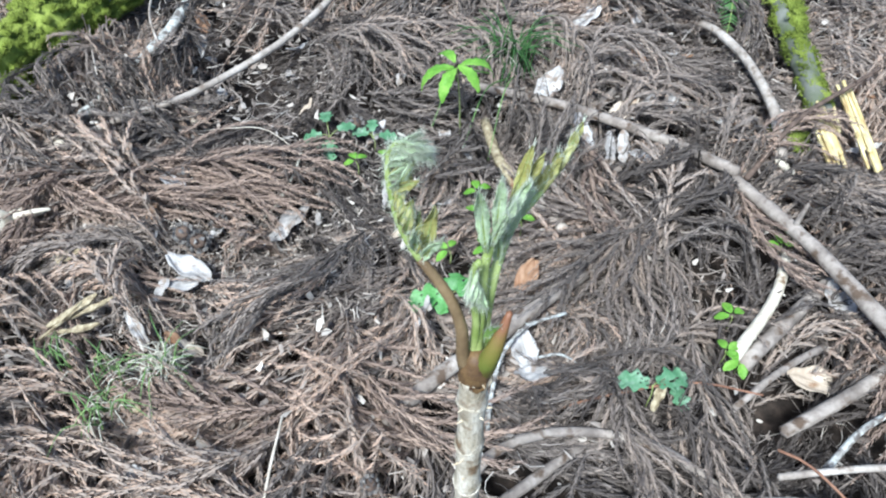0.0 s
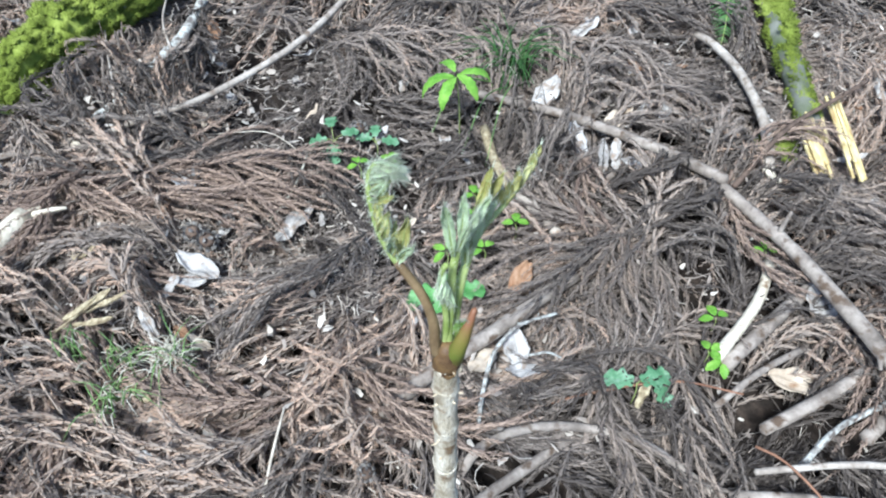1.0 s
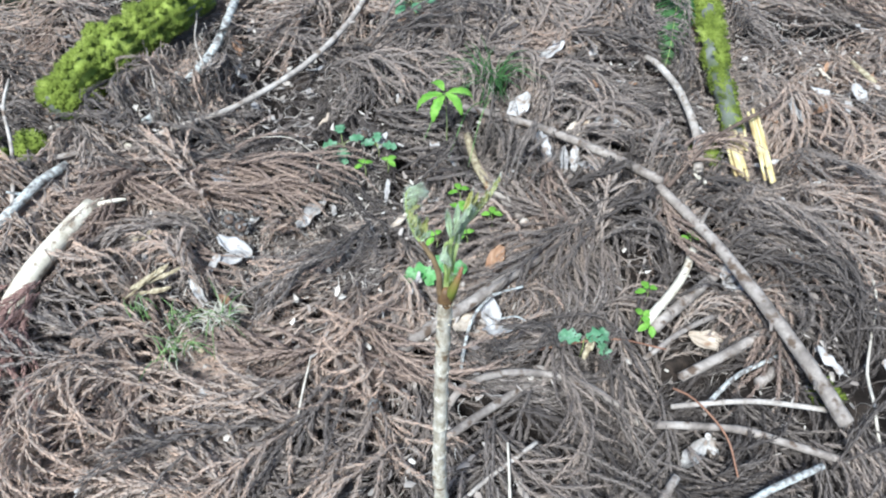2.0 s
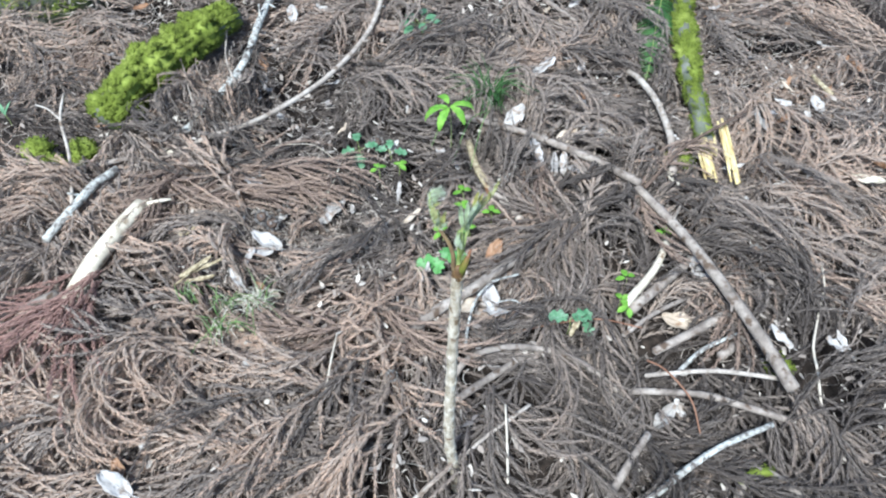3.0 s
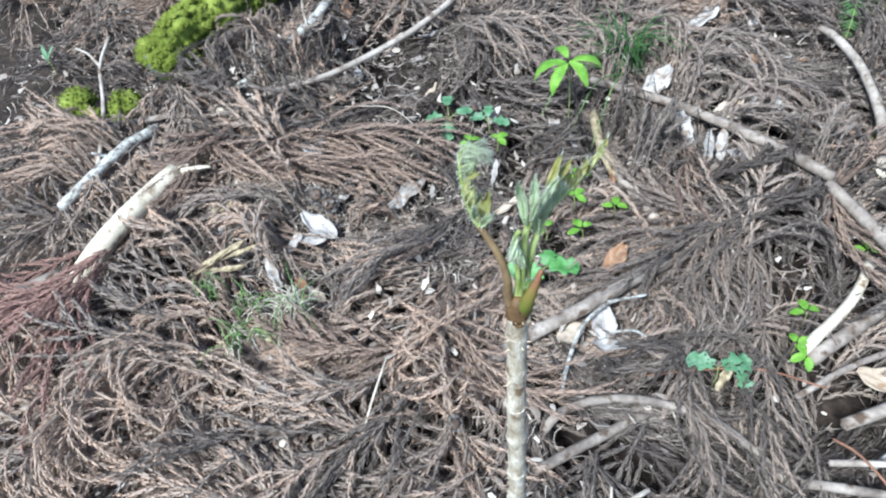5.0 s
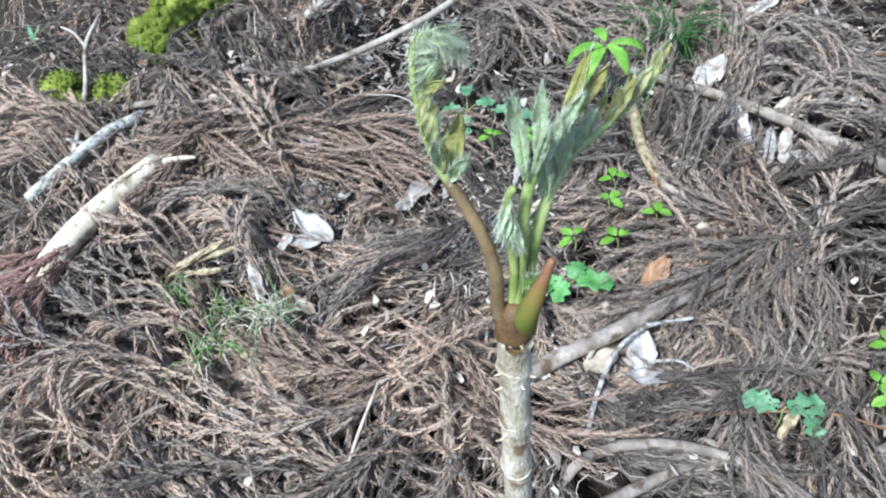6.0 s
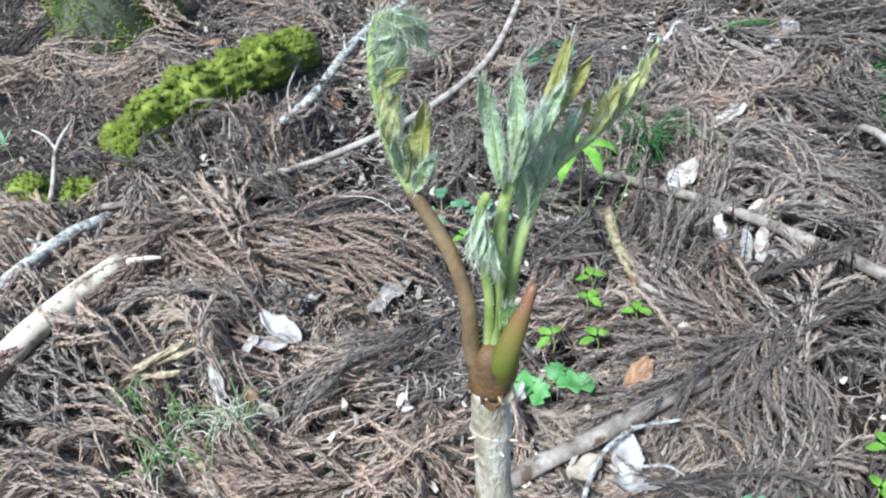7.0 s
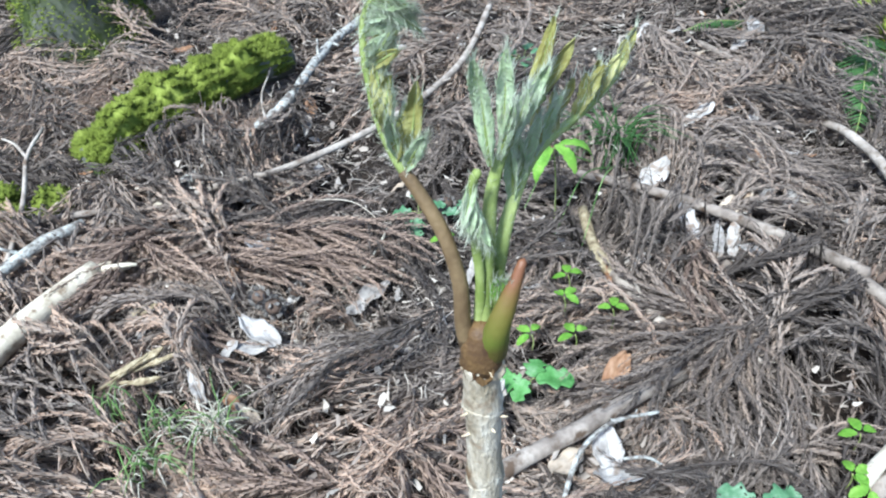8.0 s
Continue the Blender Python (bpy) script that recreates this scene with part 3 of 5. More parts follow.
stick("short_stick", "short broken stick beside the long branch", "stick", [(0.195, 0.683, 0.025), (0.258, 0.748, 0.03)], 0.0075, 0.0065, BARK, stubs=1)
stick("bent_root", "smooth brown bent root with a frayed lower end", "root",
      [(0.440, 0.935, 0.02), (0.458, 0.884, 0.035), (0.477, 0.80, 0.042), (0.482, 0.696, 0.042), (0.472, 0.62, 0.034), (0.464, 0.580, 0.02)], 0.0064, 0.0088, BARK_PALE)
stick("crossing_twig", "dark thin twig lying across the stump", "twig", [(0.395, 0.54, 0.05), (0.495, 0.637, 0.065), (0.60, 0.704, 0.07), (0.66, 0.75, 0.06)],
      0.0042, 0.003, DARK_TWIG, stubs=4)
stick("pale_stick", "short barkless pale stick, mossy at its tip", "stick", [(0.418, 0.430, 0.024), (0.404, 0.40, 0.028), (0.374, 0.352, 0.028), (0.309, 0.284, 0.022)],
      0.0062, 0.0080, PALE_WOOD, "pale sticks", sides=11)
stick("pale_stick", "dirty pale stick half buried in litter", "stick", [(0.52, 0.437, 0.004), (0.430, 0.365, 0.016), (0.321, 0.280, 0.010)], 0.0088, 0.0096, BARK,
      "pale sticks", sides=11, stubs=1)
stick("thick_stick", "thick brown stick below the long branch", "stick", [(0.581, 0.328, -0.006), (0.498, 0.272, 0.006), (0.42, 0.232, 0.004), (0.349, 0.203, -0.008)],
      0.0088, 0.0078, BARK, stubs=1)
stick("stick_stump", "stubby pale stick end", "stick", [(0.545, 0.246, -0.012), (0.459, 0.183, 0.004)], 0.0075, 0.0088, BARK, sides=11)
stick("thin_stick", "thin brown stick among the litter", "stick", [(0.425, 0.300, 0.012), (0.36, 0.266, 0.020), (0.295, 0.226, 0.010)], 0.0040, 0.0042, BARK, stubs=1)
stick("thin_stick", "thin grey stick lying flat in litter", "stick", [(0.50, 0.225, 0.008), (0.43, 0.195, 0.010), (0.37, 0.150, 0.0)], 0.0036, 0.004, LICHEN)
stick("grey_log", "grey-brown fallen limb passing behind the sapling", "log",
      [(0.215, 0.476, -0.025), (0.165, 0.430, 0.0), (0.111, 0.380, 0.022), (0.046, 0.326, 0.027), (-0.025, 0.280, 0.022), (-0.09, 0.228, 0.012)], 0.0095, 0.0095, BARK,
      sides=12, lump=0.09)
stick("lichen_twig", "thin twig covered in white lichen", "twig", [(0.124, 0.345, 0.036), (0.075, 0.325, 0.04), (0.043, 0.29, 0.038), (0.025, 0.238, 0.03), (0.018, 0.20, 0.02)],
      0.0019, 0.0028, LICHEN, lump=0.5, step=0.005, stubs=5)
stick("lichen_twig", "little bent lichen twig", "twig", [(0.085, 0.29, 0.03), (0.11, 0.29, 0.034), (0.135, 0.275, 0.028)], 0.0018, 0.0014, LICHEN, lump=0.4, step=0.005)
stick("curved_root", "smooth brown root curving out of the litter", "root",
      [(0.000, 0.160, 0.008), (0.018, 0.178, 0.022), (0.072, 0.197, 0.028), (0.142, 0.196, 0.026), (0.204, 0.178, 0.016), (0.246, 0.154, -0.004), (0.285, 0.13, -0.03)], 0.0056, 0.0054, BARK)
stick("diagonal_stick", "pale dull stick half under the litter", "stick", [(-0.01, 0.108, 0.008), (0.06, 0.152, 0.014), (0.125, 0.193, 0.008)], 0.0066, 0.0066, BARK)
stick("low_twig", "pale thin twig crossing at the foot of the sapling", "twig", [(0.115, 0.09, 0.03), (0.049, 0.043, 0.034), (0.009, 0.013, 0.03), (-0.064, -0.044, 0.022), (-0.12, -0.09, 0.01)],
      0.0030, 0.0032, BARK_PALE, stubs=1)
stick("buried_stick", "pale stick end rising from litter", "stick", [(0.30, 0.042, 0.012), (0.255, -0.012, 0.014), (0.20, -0.08, 0.01)], 0.0062, 0.0070, BARK)
stick("lichen_branch", "grey lichen-spotted branch near the path edge", "branch", [(0.50, 0.046, 0.024), (0.393, 0.003, 0.034), (0.289, -0.06, 0.034), (0.22, -0.11, 0.02)], 0.0048, 0.0060,
      LICHEN, "lichen branches", stubs=2)
stick("grey_stick", "straight grey stick lying crosswise", "stick", [(0.315, 0.142, 0.02), (0.39, 0.144, 0.026), (0.454, 0.142, 0.026), (0.54, 0.131, 0.018)], 0.0038, 0.0042, BARK_PALE, stubs=3)
stick("brown_stick", "bent brown stick beneath the branch end", "stick", [(0.29, 0.126, -0.006), (0.315, 0.120, 0.006), (0.404, 0.108, 0.012), (0.478, 0.081, 0.012), (0.55, 0.06, 0.0)], 0.0058, 0.0062, BARK)
stick("red_stem", "thin red-brown dead stem", "twig", [(0.10, 0.235, 0.012), (0.163, 0.243, 0.024), (0.251, 0.251, 0.028), (0.33, 0.238, 0.016)],
      0.0017, 0.0013, RED_TWIG, step=0.01, sides=6)
stick("orange_stem", "thin orange-brown dead stem", "twig", [(0.325, 0.172, 0.018), (0.348, 0.147, 0.030), (0.376, 0.091, 0.034), (0.380, 0.035, 0.024)], 0.0017, 0.0013,
      RED_TWIG, step=0.01, sides=6)
stick("white_straw", "short bleached straw standing in litter", "straw", [(-0.195, 0.222, 0.045), (-0.205, 0.164, 0.038), (-0.211, 0.122, 0.028)], 0.0014, 0.0018, STRAW, "bleached straws", sides=5)
stick("white_straw", "long kinked bleached straw", "straw", [(0.697, 0.36, 0.02), (0.679, 0.308, 0.03), (0.640, 0.235, 0.03), (0.613, 0.18, 0.03), (0.606, 0.141, 0.03), (0.594, 0.078, 0.02)], 0.002,
      0.0024, STRAW, "bleached straws", sides=6, stubs=2)
stick("white_straw", "upright bleached straw beside the sapling", "straw", [(0.074, 0.082, 0.05), (0.071, 0.02, 0.04), (0.067, -0.035, 0.025)], 0.0018, 0.0022, STRAW, "bleached straws", sides=5)
stick("top_stick", "brown stick lying beyond the grass tuft", "stick", [(0.29, 1.21, 0.02), (0.372, 1.072, 0.03), (0.423, 0.990, 0.024)], 0.0058, 0.0064, BARK, stubs=1)
stick("yellow_stick", "short splintered yellow stick", "stick", [(0.870, 0.905, 0.026), (0.892, 0.838, 0.026)], 0.0048, 0.0062, CHIP_WOOD)
stick("yellow_stick", "weathered pale yellow stick under fronds", "stick", [(0.060, 0.72, 0.004), (0.068, 0.655, 0.006), (0.079, 0.610, 0.010), (0.095, 0.575, 0.010)], 0.0072, 0.0080,
      CHIP_WOOD, lump=0.3, sides=11, stubs=1)
stick("barked_stick", "grey-barked stick with a pale broken patch", "stick", [(0.095, 0.578, 0.012), (0.112, 0.55, 0.012), (0.130, 0.522, 0.010), (0.160, 0.49, -0.010)], 0.0086, 0.0080,
      BARK_PALE, lump=0.3, sides=11, stubs=2)
stick("straw_stalk", "long pale bowed dry stalk", "straw", [(-0.345, 0.682, 0.035), (-0.309, 0.680, 0.04), (-0.253, 0.673, 0.04), (-0.19, 0.625, 0.015)], 0.0006, 0.0009, STRAW, "bleached straws",
      step=0.01, sides=5)
stick("dry_blade", "curved dry grass blade on dark litter", "straw", [(-0.206, 0.640, 0.026), (-0.216, 0.600, 0.022), (-0.232, 0.566, 0.012), (-0.258, 0.540, -0.004)], 0.0022, 0.0010, DRY_GRASS, "bleached straws", step=0.01, sides=5)
stick("thin_dry_twig", "thin dry grey twig between litter clumps", "twig", [(0.58, 0.42, 0.03), (0.52, 0.475, 0.035), (0.56, 0.56, 0.03)], 0.003, 0.0022, BARK, stubs=2)


# ---- the aralia sapling ----
def sapling():
    ob = holder("aralia_sapling", (-0.012, 0, 0), "young aralia sapling, thorny pale stem with freshly opening downy shoot", "sapling")
    bm = bmesh.new()
    stem = [(-0.009, 0, -0.08), (-0.010, 0, -0.03), (-0.0135, 0, 0.03), (-0.0165, 0, 0.09), (-0.0157, 0, 0.187), (-0.0105, 0, 0.31), (-0.0073, 0, 0.388), (-0.003, 0, 0.470), (-0.0005, 0, 0.5185)]

    def swell(u):
        bulge = sum(0.13 * math.exp(-((u - at) / 0.010) ** 2) for at in (0.28, 0.41, 0.52, 0.62, 0.73, 0.82, 0.895, 0.96))
        return 1 + bulge
    line = tube(bm, stem, 0.0088, 0.0056, 0.004, 16, 0.05, 3.0, 0.1, swell)
    trunk = part("stem", bm, STEM_BARK, ob, "pale grey thorny stem with ring scars")
    rng = random.Random(4)
    for _ in range(46):
        k = rng.randrange(30, len(line) - 2)
        u = k / len(line)
        a = rng.uniform(0, 6.28)
        out = Vector((math.cos(a), math.sin(a), 0))
        r = 0.0088 - 0.0032 * u
        p = line[k] + out * r * 0.85
        bm = bmesh.new()
        long = rng.uniform(0.0018, 0.0042)
        tube(bm, [p, p + out * long * 0.6 + Vector((0, 0, long * 0.12)), p + out * long + Vector((0, 0, long * 0.35))], 0.0008, 0.0002, 0.0015, 5, 0.0)
        part("thorn", bm, THORN, trunk)
    # papery ring scars
    for k, at in enumerate((0.28, 0.41, 0.52, 0.62, 0.73, 0.82, 0.895, 0.96)):
        i = int(at * (len(line) - 1))
        bm = bmesh.new()
        r = (0.0088 - 0.0032 * at) * 1.07
        pts = [line[i] + Vector((math.cos(a) * r, math.sin(a) * r, 0.0022 * math.sin(a * 1.5 + k * 2))) for a in [s * 6.28 / 18 for s in range(19)]]
        tube(bm, pts, 0.0008, 0.0005, 0.003, 5, 0.5, k)
        part("ring_scar", bm, STEM_BARK, trunk)
    # swollen brown node and its torn scales
    bm = bmesh.new()
    tube(bm, [(-0.0006, 0, 0.5105), (0.0, 0, 0.516), (0.0004, 0, 0.522), (0.0006, 0.0, 0.527)], 0.0056, 0.0038, 0.0022, 16, 0.24, 2.0, 0.3,
         lambda u: 1 + 0.32 * math.sin(math.pi * min(1, u * 1.1)))
    part("bud_base", bm, SCALE_BARK, ob, "swollen brown bud base")
    for k in range(7):
        a = k * 0.9 + 0.3
        bm = bmesh.new()
        m = Matrix.Translation((0.0058 * math.cos(a), 0.0058 * math.sin(a), 0.5075)) @ Matrix.Rotation(a + math.pi / 2, 4, "Z") @ Matrix.Rotation(radians(82), 4, "X")
        blade(bm, 0.009 + 0.003 * (k % 3), 0.007, -0.4, 0.3, None, 0.1, k, 6, 3, m)
        part("bud_scale", bm, SCALE_BARK if k % 3 else THORN, ob)
    # the fleshy bract
    bm = bmesh.new()
    tube(bm, [(0.0030, 0.0, 0.5165), (0.0056, -0.0025, 0.5290), (0.0096, -0.0005, 0.540), (0.0132, 0.003, 0.5490)], 0.0046, 0.0012, 0.002, 14, 0.05, 1.0, 1.0,
         lambda u: 1 + 0.10 * math.sin(math.pi * u))
    heights = np.array([(v.co.z - 0.519) / 0.028 for v in bm.verts], np.float32)
    fleshy = part("bract", bm, BRACT, ob, "fleshy green bract with reddish tip")
    fleshy.data.attributes.new("tint", "FLOAT", "POINT").data.foreach_set("value", np.clip(heights, 0.0, 1.0))

    def arm(name, points, r0, r1, mat, label):
        bm = bmesh.new()
        line = tube(bm, points, r0, r1, 0.003, 10, 0.06, r0 * 900, 0.6)
        return part(name, bm, mat, ob, label), line

    def leaflet(parent, at, tip, width, mat, fold=0.9, curl=0.5, seed=0.0, turn=0.0, broad=0.56):
        at, tip = Vector(at), Vector(tip)
        way = tip - at
        face = (Vector((0, -1, 0.25)) if turn == 0 else Vector((math.sin(turn), -math.cos(turn), 0.2)))
        side = way.cross(face).normalized()
        face = side.cross(way).normalized()
        m = Matrix((side, way.normalized(), face)).transposed().to_4x4()
        m.translation = at
        bm = bmesh.new()
        blade(bm, way.length, width * broad, curl, fold * 0.8, lambda u: math.sin(math.pi * (u * 0.93 + 0.05)) ** 0.62 * (0.96 + 0.06 * math.cos(u * 30)), 0.09, seed, 14, 4, m, 0.0005)
        fuzz = random.Random(seed)
        rim = [v.co.copy() for v in bm.verts]
        leaf = part("leaflet", bm, mat, parent)
        bm = bmesh.new()
        for _ in range(300 if mat is DOWN_LEAF else 60):
            p = fuzz.choice(rim)
            hair = (way.normalized() * 1.5 + Vector((fuzz.uniform(-1, 1), fuzz.uniform(-1, 0.4), fuzz.uniform(-0.6, 0.6)))).normalized() * fuzz.uniform(0.0018, 0.0052)
            thin = hair.cross(Vector((0.3, 0.4, 0.8))).normalized() * 0.00015
            bm.faces.new([bm.verts.new(q) for q in (p - thin, p + thin, p + hair)])
        part("down", bm, HAIR, leaf, "", False)
        bm = bmesh.new()
        tube(bm, [at, at + way * 0.5 + face * curl * way.length * 0.11, at + way * 0.93 + face * curl * way.length * 0.40], 0.0005, 0.0002, 0.004, 5, 0.0)
        part("midrib", bm, PETIOLE, parent)
        return leaf

    def down(parent, line, count, long, seed):
        rng = random.Random(seed)
        bm = bmesh.new()
        for _ in range(count):
            p = rng.choice(line) + Vector((rng.uniform(-1, 1), rng.uniform(-1, 1), rng.uniform(-1, 1))) * 0.0016
            way = Vector((rng.uniform(-1, 1), rng.uniform(-1, 1), rng.uniform(-0.3, 1))).normalized() * long * rng.uniform(0.5, 1)
            side = way.cross(Vector((0.3, 0.4, 0.8))).normalized() * 0.00012
            bm.faces.new([bm.verts.new(q) for q in (p - side, p + side, p + way)])
        part("down", bm, HAIR, parent, "silvery down hairs", False)

    # the arm with the curled frond
    left, line = arm("petiole", [(-0.0040, 0, 0.520), (-0.0045, 0.0, 0.5283), (-0.0042, 0.002, 0.5417), (-0.007, 0.005, 0.5559), (-0.0116, 0.008, 0.5659), (-0.0165, 0.011, 0.5738)],
                     0.0026, 0.0018, PETIOLE_RED, "arching red-brown leaf stalk")
    bm = bmesh.new()
    rach = tube(bm, [(-0.0165, 0.011, 0.5738), (-0.0195, 0.014, 0.5785), (-0.0222, 0.017, 0.5858), (-0.0236, 0.02, 0.5935), (-0.0243, 0.023, 0.6015), (-0.0234, 0.025, 0.6090), (-0.0205, 0.026, 0.6135),
                     (-0.0160, 0.025, 0.6125)], 0.0015, 0.0006, 0.003, 8)
    curl = part("curled_frond", bm, PETIOLE, ob, "tightly curled downy young frond")
    rng = random.Random(8)
    for k in range(26):
        u = k / 25
        p = rach[int((0.12 + 0.88 * u) * (len(rach) - 1))]
        turn = 0.30 + 2.1 * u ** 2.0 + rng.uniform(-0.2, 0.2)
        long = (0.0145 - 0.004 * u) * rng.uniform(0.8, 1.1)
        tip = p + Vector((math.sin(turn) * long, rng.uniform(-0.006, 0.004), math.cos(turn) * long))
        tip.z = min(tip.z, 0.6165)
        leaflet(curl, p, tip, 0.0062, DOWN_LEAF if u > 0.55 or k % 4 == 3 else OLIVE_LEAF, 0.7, -0.5 * (k % 3), k, 0.35 * (k % 3 - 1) + 0.01)
    leaflet(curl, (-0.0150, 0.011, 0.5752), (-0.0098, 0.016, 0.5985), 0.0085, OLIVE_LEAF, 0.5, 0.35, 31)
    leaflet(curl, (-0.0160, 0.011, 0.5745), (-0.0085, 0.010, 0.5865), 0.0075, DOWN_LEAF, 0.6, 0.4, 32)
    leaflet(curl, (-0.0175, 0.012, 0.5760), (-0.0170, 0.010, 0.5930), 0.007, DOWN_LEAF, 0.8, 0.4, 33)
    down(curl, rach, 900, 0.0035, 1)

    # the two upright arms
    mid, line = arm("petiole", [(0.0006, 0.002, 0.518), (0.0010, 0.004, 0.5276), (0.0032, 0.008, 0.546), (0.0054, 0.013, 0.5646), (0.0093, 0.018, 0.5753), (0.0141, 0.022, 0.5819), (0.0193, 0.026, 0.5850)],
                    0.0030, 0.0011, PETIOLE, "bright green leaf stalk")
    down(mid, line, 600, 0.0035, 2)
    tips = [((0.0056, 0.012, 0.5740), (0.0046, 0.018, 0.6035), DOWN_LEAF, 0.0085), ((0.0094, 0.014, 0.5800), (0.0114, 0.020, 0.6040), DOWN_LEAF, 0.0080),
            ((0.0120, 0.018, 0.5790), (0.0200, 0.026, 0.5950), DOWN_LEAF, 0.0070), ((0.0150, 0.022, 0.5820), (0.0230, 0.034, 0.6030), OLIVE_LEAF, 0.0075),
            ((0.0080, 0.014, 0.5745), (0.0130, 0.016, 0.5920), DOWN_LEAF, 0.0060), ((0.0175, 0.025, 0.5840), (0.0260, 0.037, 0.5950), OLIVE_LEAF, 0.0070),
            ((0.0110, 0.016, 0.5770), (0.0165, 0.020, 0.5925), DOWN_LEAF, 0.0065)]
    for k, (at, tip, mat, wide) in enumerate(tips):
        leaflet(mid, at, tip, wide, mat, 0.9, 0.45, 40 + k, 0.15 * (k % 3 - 1) + 0.01)
    right, line = arm("petiole", [(0.003, 0.007, 0.522), (0.0056, 0.012, 0.5396), (0.0104, 0.020, 0.5561), (0.0171, 0.030, 0.5655), (0.0273, 0.040, 0.5690), (0.0367, 0.050, 0.5725), (0.0425, 0.057, 0.5770)], 0.0028, 0.0007, PETIOLE, "downy green leaf stalk leaning back")
    down(right, line, 800, 0.004, 3)
    rng = random.Random(12)
    for k in range(13):
        u = k / 12
        p = line[int((0.44 + 0.54 * u) * (len(line) - 1))]
        lift = (0.021 - 0.010 * u) * rng.uniform(0.85, 1.1)
        hand = 1 if k % 2 else -1
        leaflet(right, p, p + Vector((0.002 + 0.003 * rng.random() + 0.0025 * hand, 0.005 + 0.003 * hand, lift)), 0.0070, OLIVE_LEAF if k > 3 else DOWN_LEAF, 0.7, 0.5, 60 + k, 0.3 * hand, 0.54)
    # the nodding bud on the near side
    bm = bmesh.new()
    nod = tube(bm, [(-0.001, 0.002, 0.520), (0.0012, 0.004, 0.540), (0.0006, 0.006, 0.560), (0.0012, 0.006, 0.572), (0.0032, 0.006, 0.5765)], 0.0017, 0.0012, 0.003, 8)
    bud = part("nodding_bud", bm, PETIOLE, ob, "small downy nodding leaf bud")
    for k in range(4):
        leaflet(bud, nod[-2 - k], nod[-2 - k] + Vector((-0.0035 + 0.002 * k, -0.002, -0.0125)), 0.006, DOWN_LEAF, 0.8, 0.5, 80 + k, 0.2 * k + 0.01)
    down(bud, nod, 120, 0.003, 5)
    # new green growth between the stalks
    for k in range(5):
        leaflet(ob, (0.004 + 0.0008 * k, 0.001, 0.534), (0.0055 + 0.0012 * k, 0.002, 0.5445 + 0.001 * (k % 2)), 0.003, GREEN_LEAF, 0.8, 0.4, 90 + k)
    # the shoot sits on the stem's top
    for piece in ob.children:
        if piece is not trunk:
            piece.location.z += 0.005


sapling()


# ---- moss-grown wood ----
def moss_fuzz(bm, places, rng, long):
    """Short moss shoots as small three-sided spikes at (place, normal) pairs."""
    for p, n in places:
        for _ in range(3):
            way = (n + Vector((rng.uniform(-1, 1), rng.uniform(-1, 1), rng.uniform(-0.6, 0.6))) * 0.8).normalized() * long * rng.uniform(0.5, 1.2)
            side = way.cross(Vector((rng.uniform(-1, 1), rng.uniform(-1, 1), 0.4))).normalized() * long * 0.16
            over = way.cross(side).normalized() * long * 0.16
            foot = [bm.verts.new(p + side), bm.verts.new(p - side * 0.5 + over), bm.verts.new(p - side * 0.5 - over)]
            tip = bm.verts.new(p + way)
            for k in range(3):
                bm.faces.new((foot[k], foot[(k + 1) % 3], tip))


def mossy_log(name, label, category, points, r0, r1, bark, reach=(0.0, 1.0), count=2600, long=0.006, seed=1, gap=-1.0):
    rng = random.Random(seed)
    ob = holder(name, on(*points[0]), label, category)
    bm = bmesh.new()
    line = tube(bm, [on(*p) for p in points], r0, r1, 0.012, 18, 0.16, seed, 0.3)
    part("log_wood", bm, bark, ob)
    bm = bmesh.new()
    places, rings = [], []
    lo, hi = int(reach[0] * (len(line) - 1)), int(reach[1] * (len(line) - 1))
    span = line[lo:hi + 1]
    for k, p in enumerate(span):
        u = (lo + k) / (len(line) - 1)
        ahead = (span[min(k + 1, len(span) - 1)] - span[max(k - 1, 0)]).normalized()
        side = ahead.cross(Vector((0, 0, 1))).normalized()
        over = side.cross(ahead)
        r = (r0 + (r1 - r0) * u)
        edge = 0.25 + 0.75 * min(1, 4 * (len(span) - 1 - k + 0.3) / len(span), (k + 1.2) / 2.2)
        ring = []
        for j in range(13):
            a = math.pi * (-0.12 + 1.24 * j / 12)
            way = side * math.cos(a) + over * math.sin(a)
            rim = max(0.0, math.sin(math.pi * j / 12)) ** 0.5
            swell = 1.0 + (0.12 + 1.35 * max(0.0, noise.noise(p * 21 + way * 1.3)) + 0.35 * noise.noise(p * 70 + way * 2)) * rim * edge - 0.06 * (1 - rim) - 0.35 * (1 - edge)
            bare = noise.noise(p * 16 + way * 1.1 + Vector((seed, 0, 4.0))) + 0.35 * noise.noise(p * 55 + way) < gap - 0.5 * min(0.0, way.z - 0.35)
            q = p + way * r * (0.78 if bare else swell)
            ring.append(bm.verts.new(q))
            if not bare:
                places.append((q, way))
        rings.append(ring)
    for a, b in zip(rings, rings[1:]):
        for j in range(12):
            bm.faces.new((a[j], a[j + 1], b[j + 1], b[j]))
    spots = []
    for _ in range(count):
        p, n = rng.choice(places)
        spots.append((p + Vector((rng.uniform(-1, 1), rng.uniform(-1, 1), rng.uniform(-0.4, 0.4))) * 0.006 - n * 0.001, n))
    moss_fuzz(bm, spots, rng, long)
    part("moss", bm, MOSS, ob, "thick yellow-green moss cushion")
    return ob


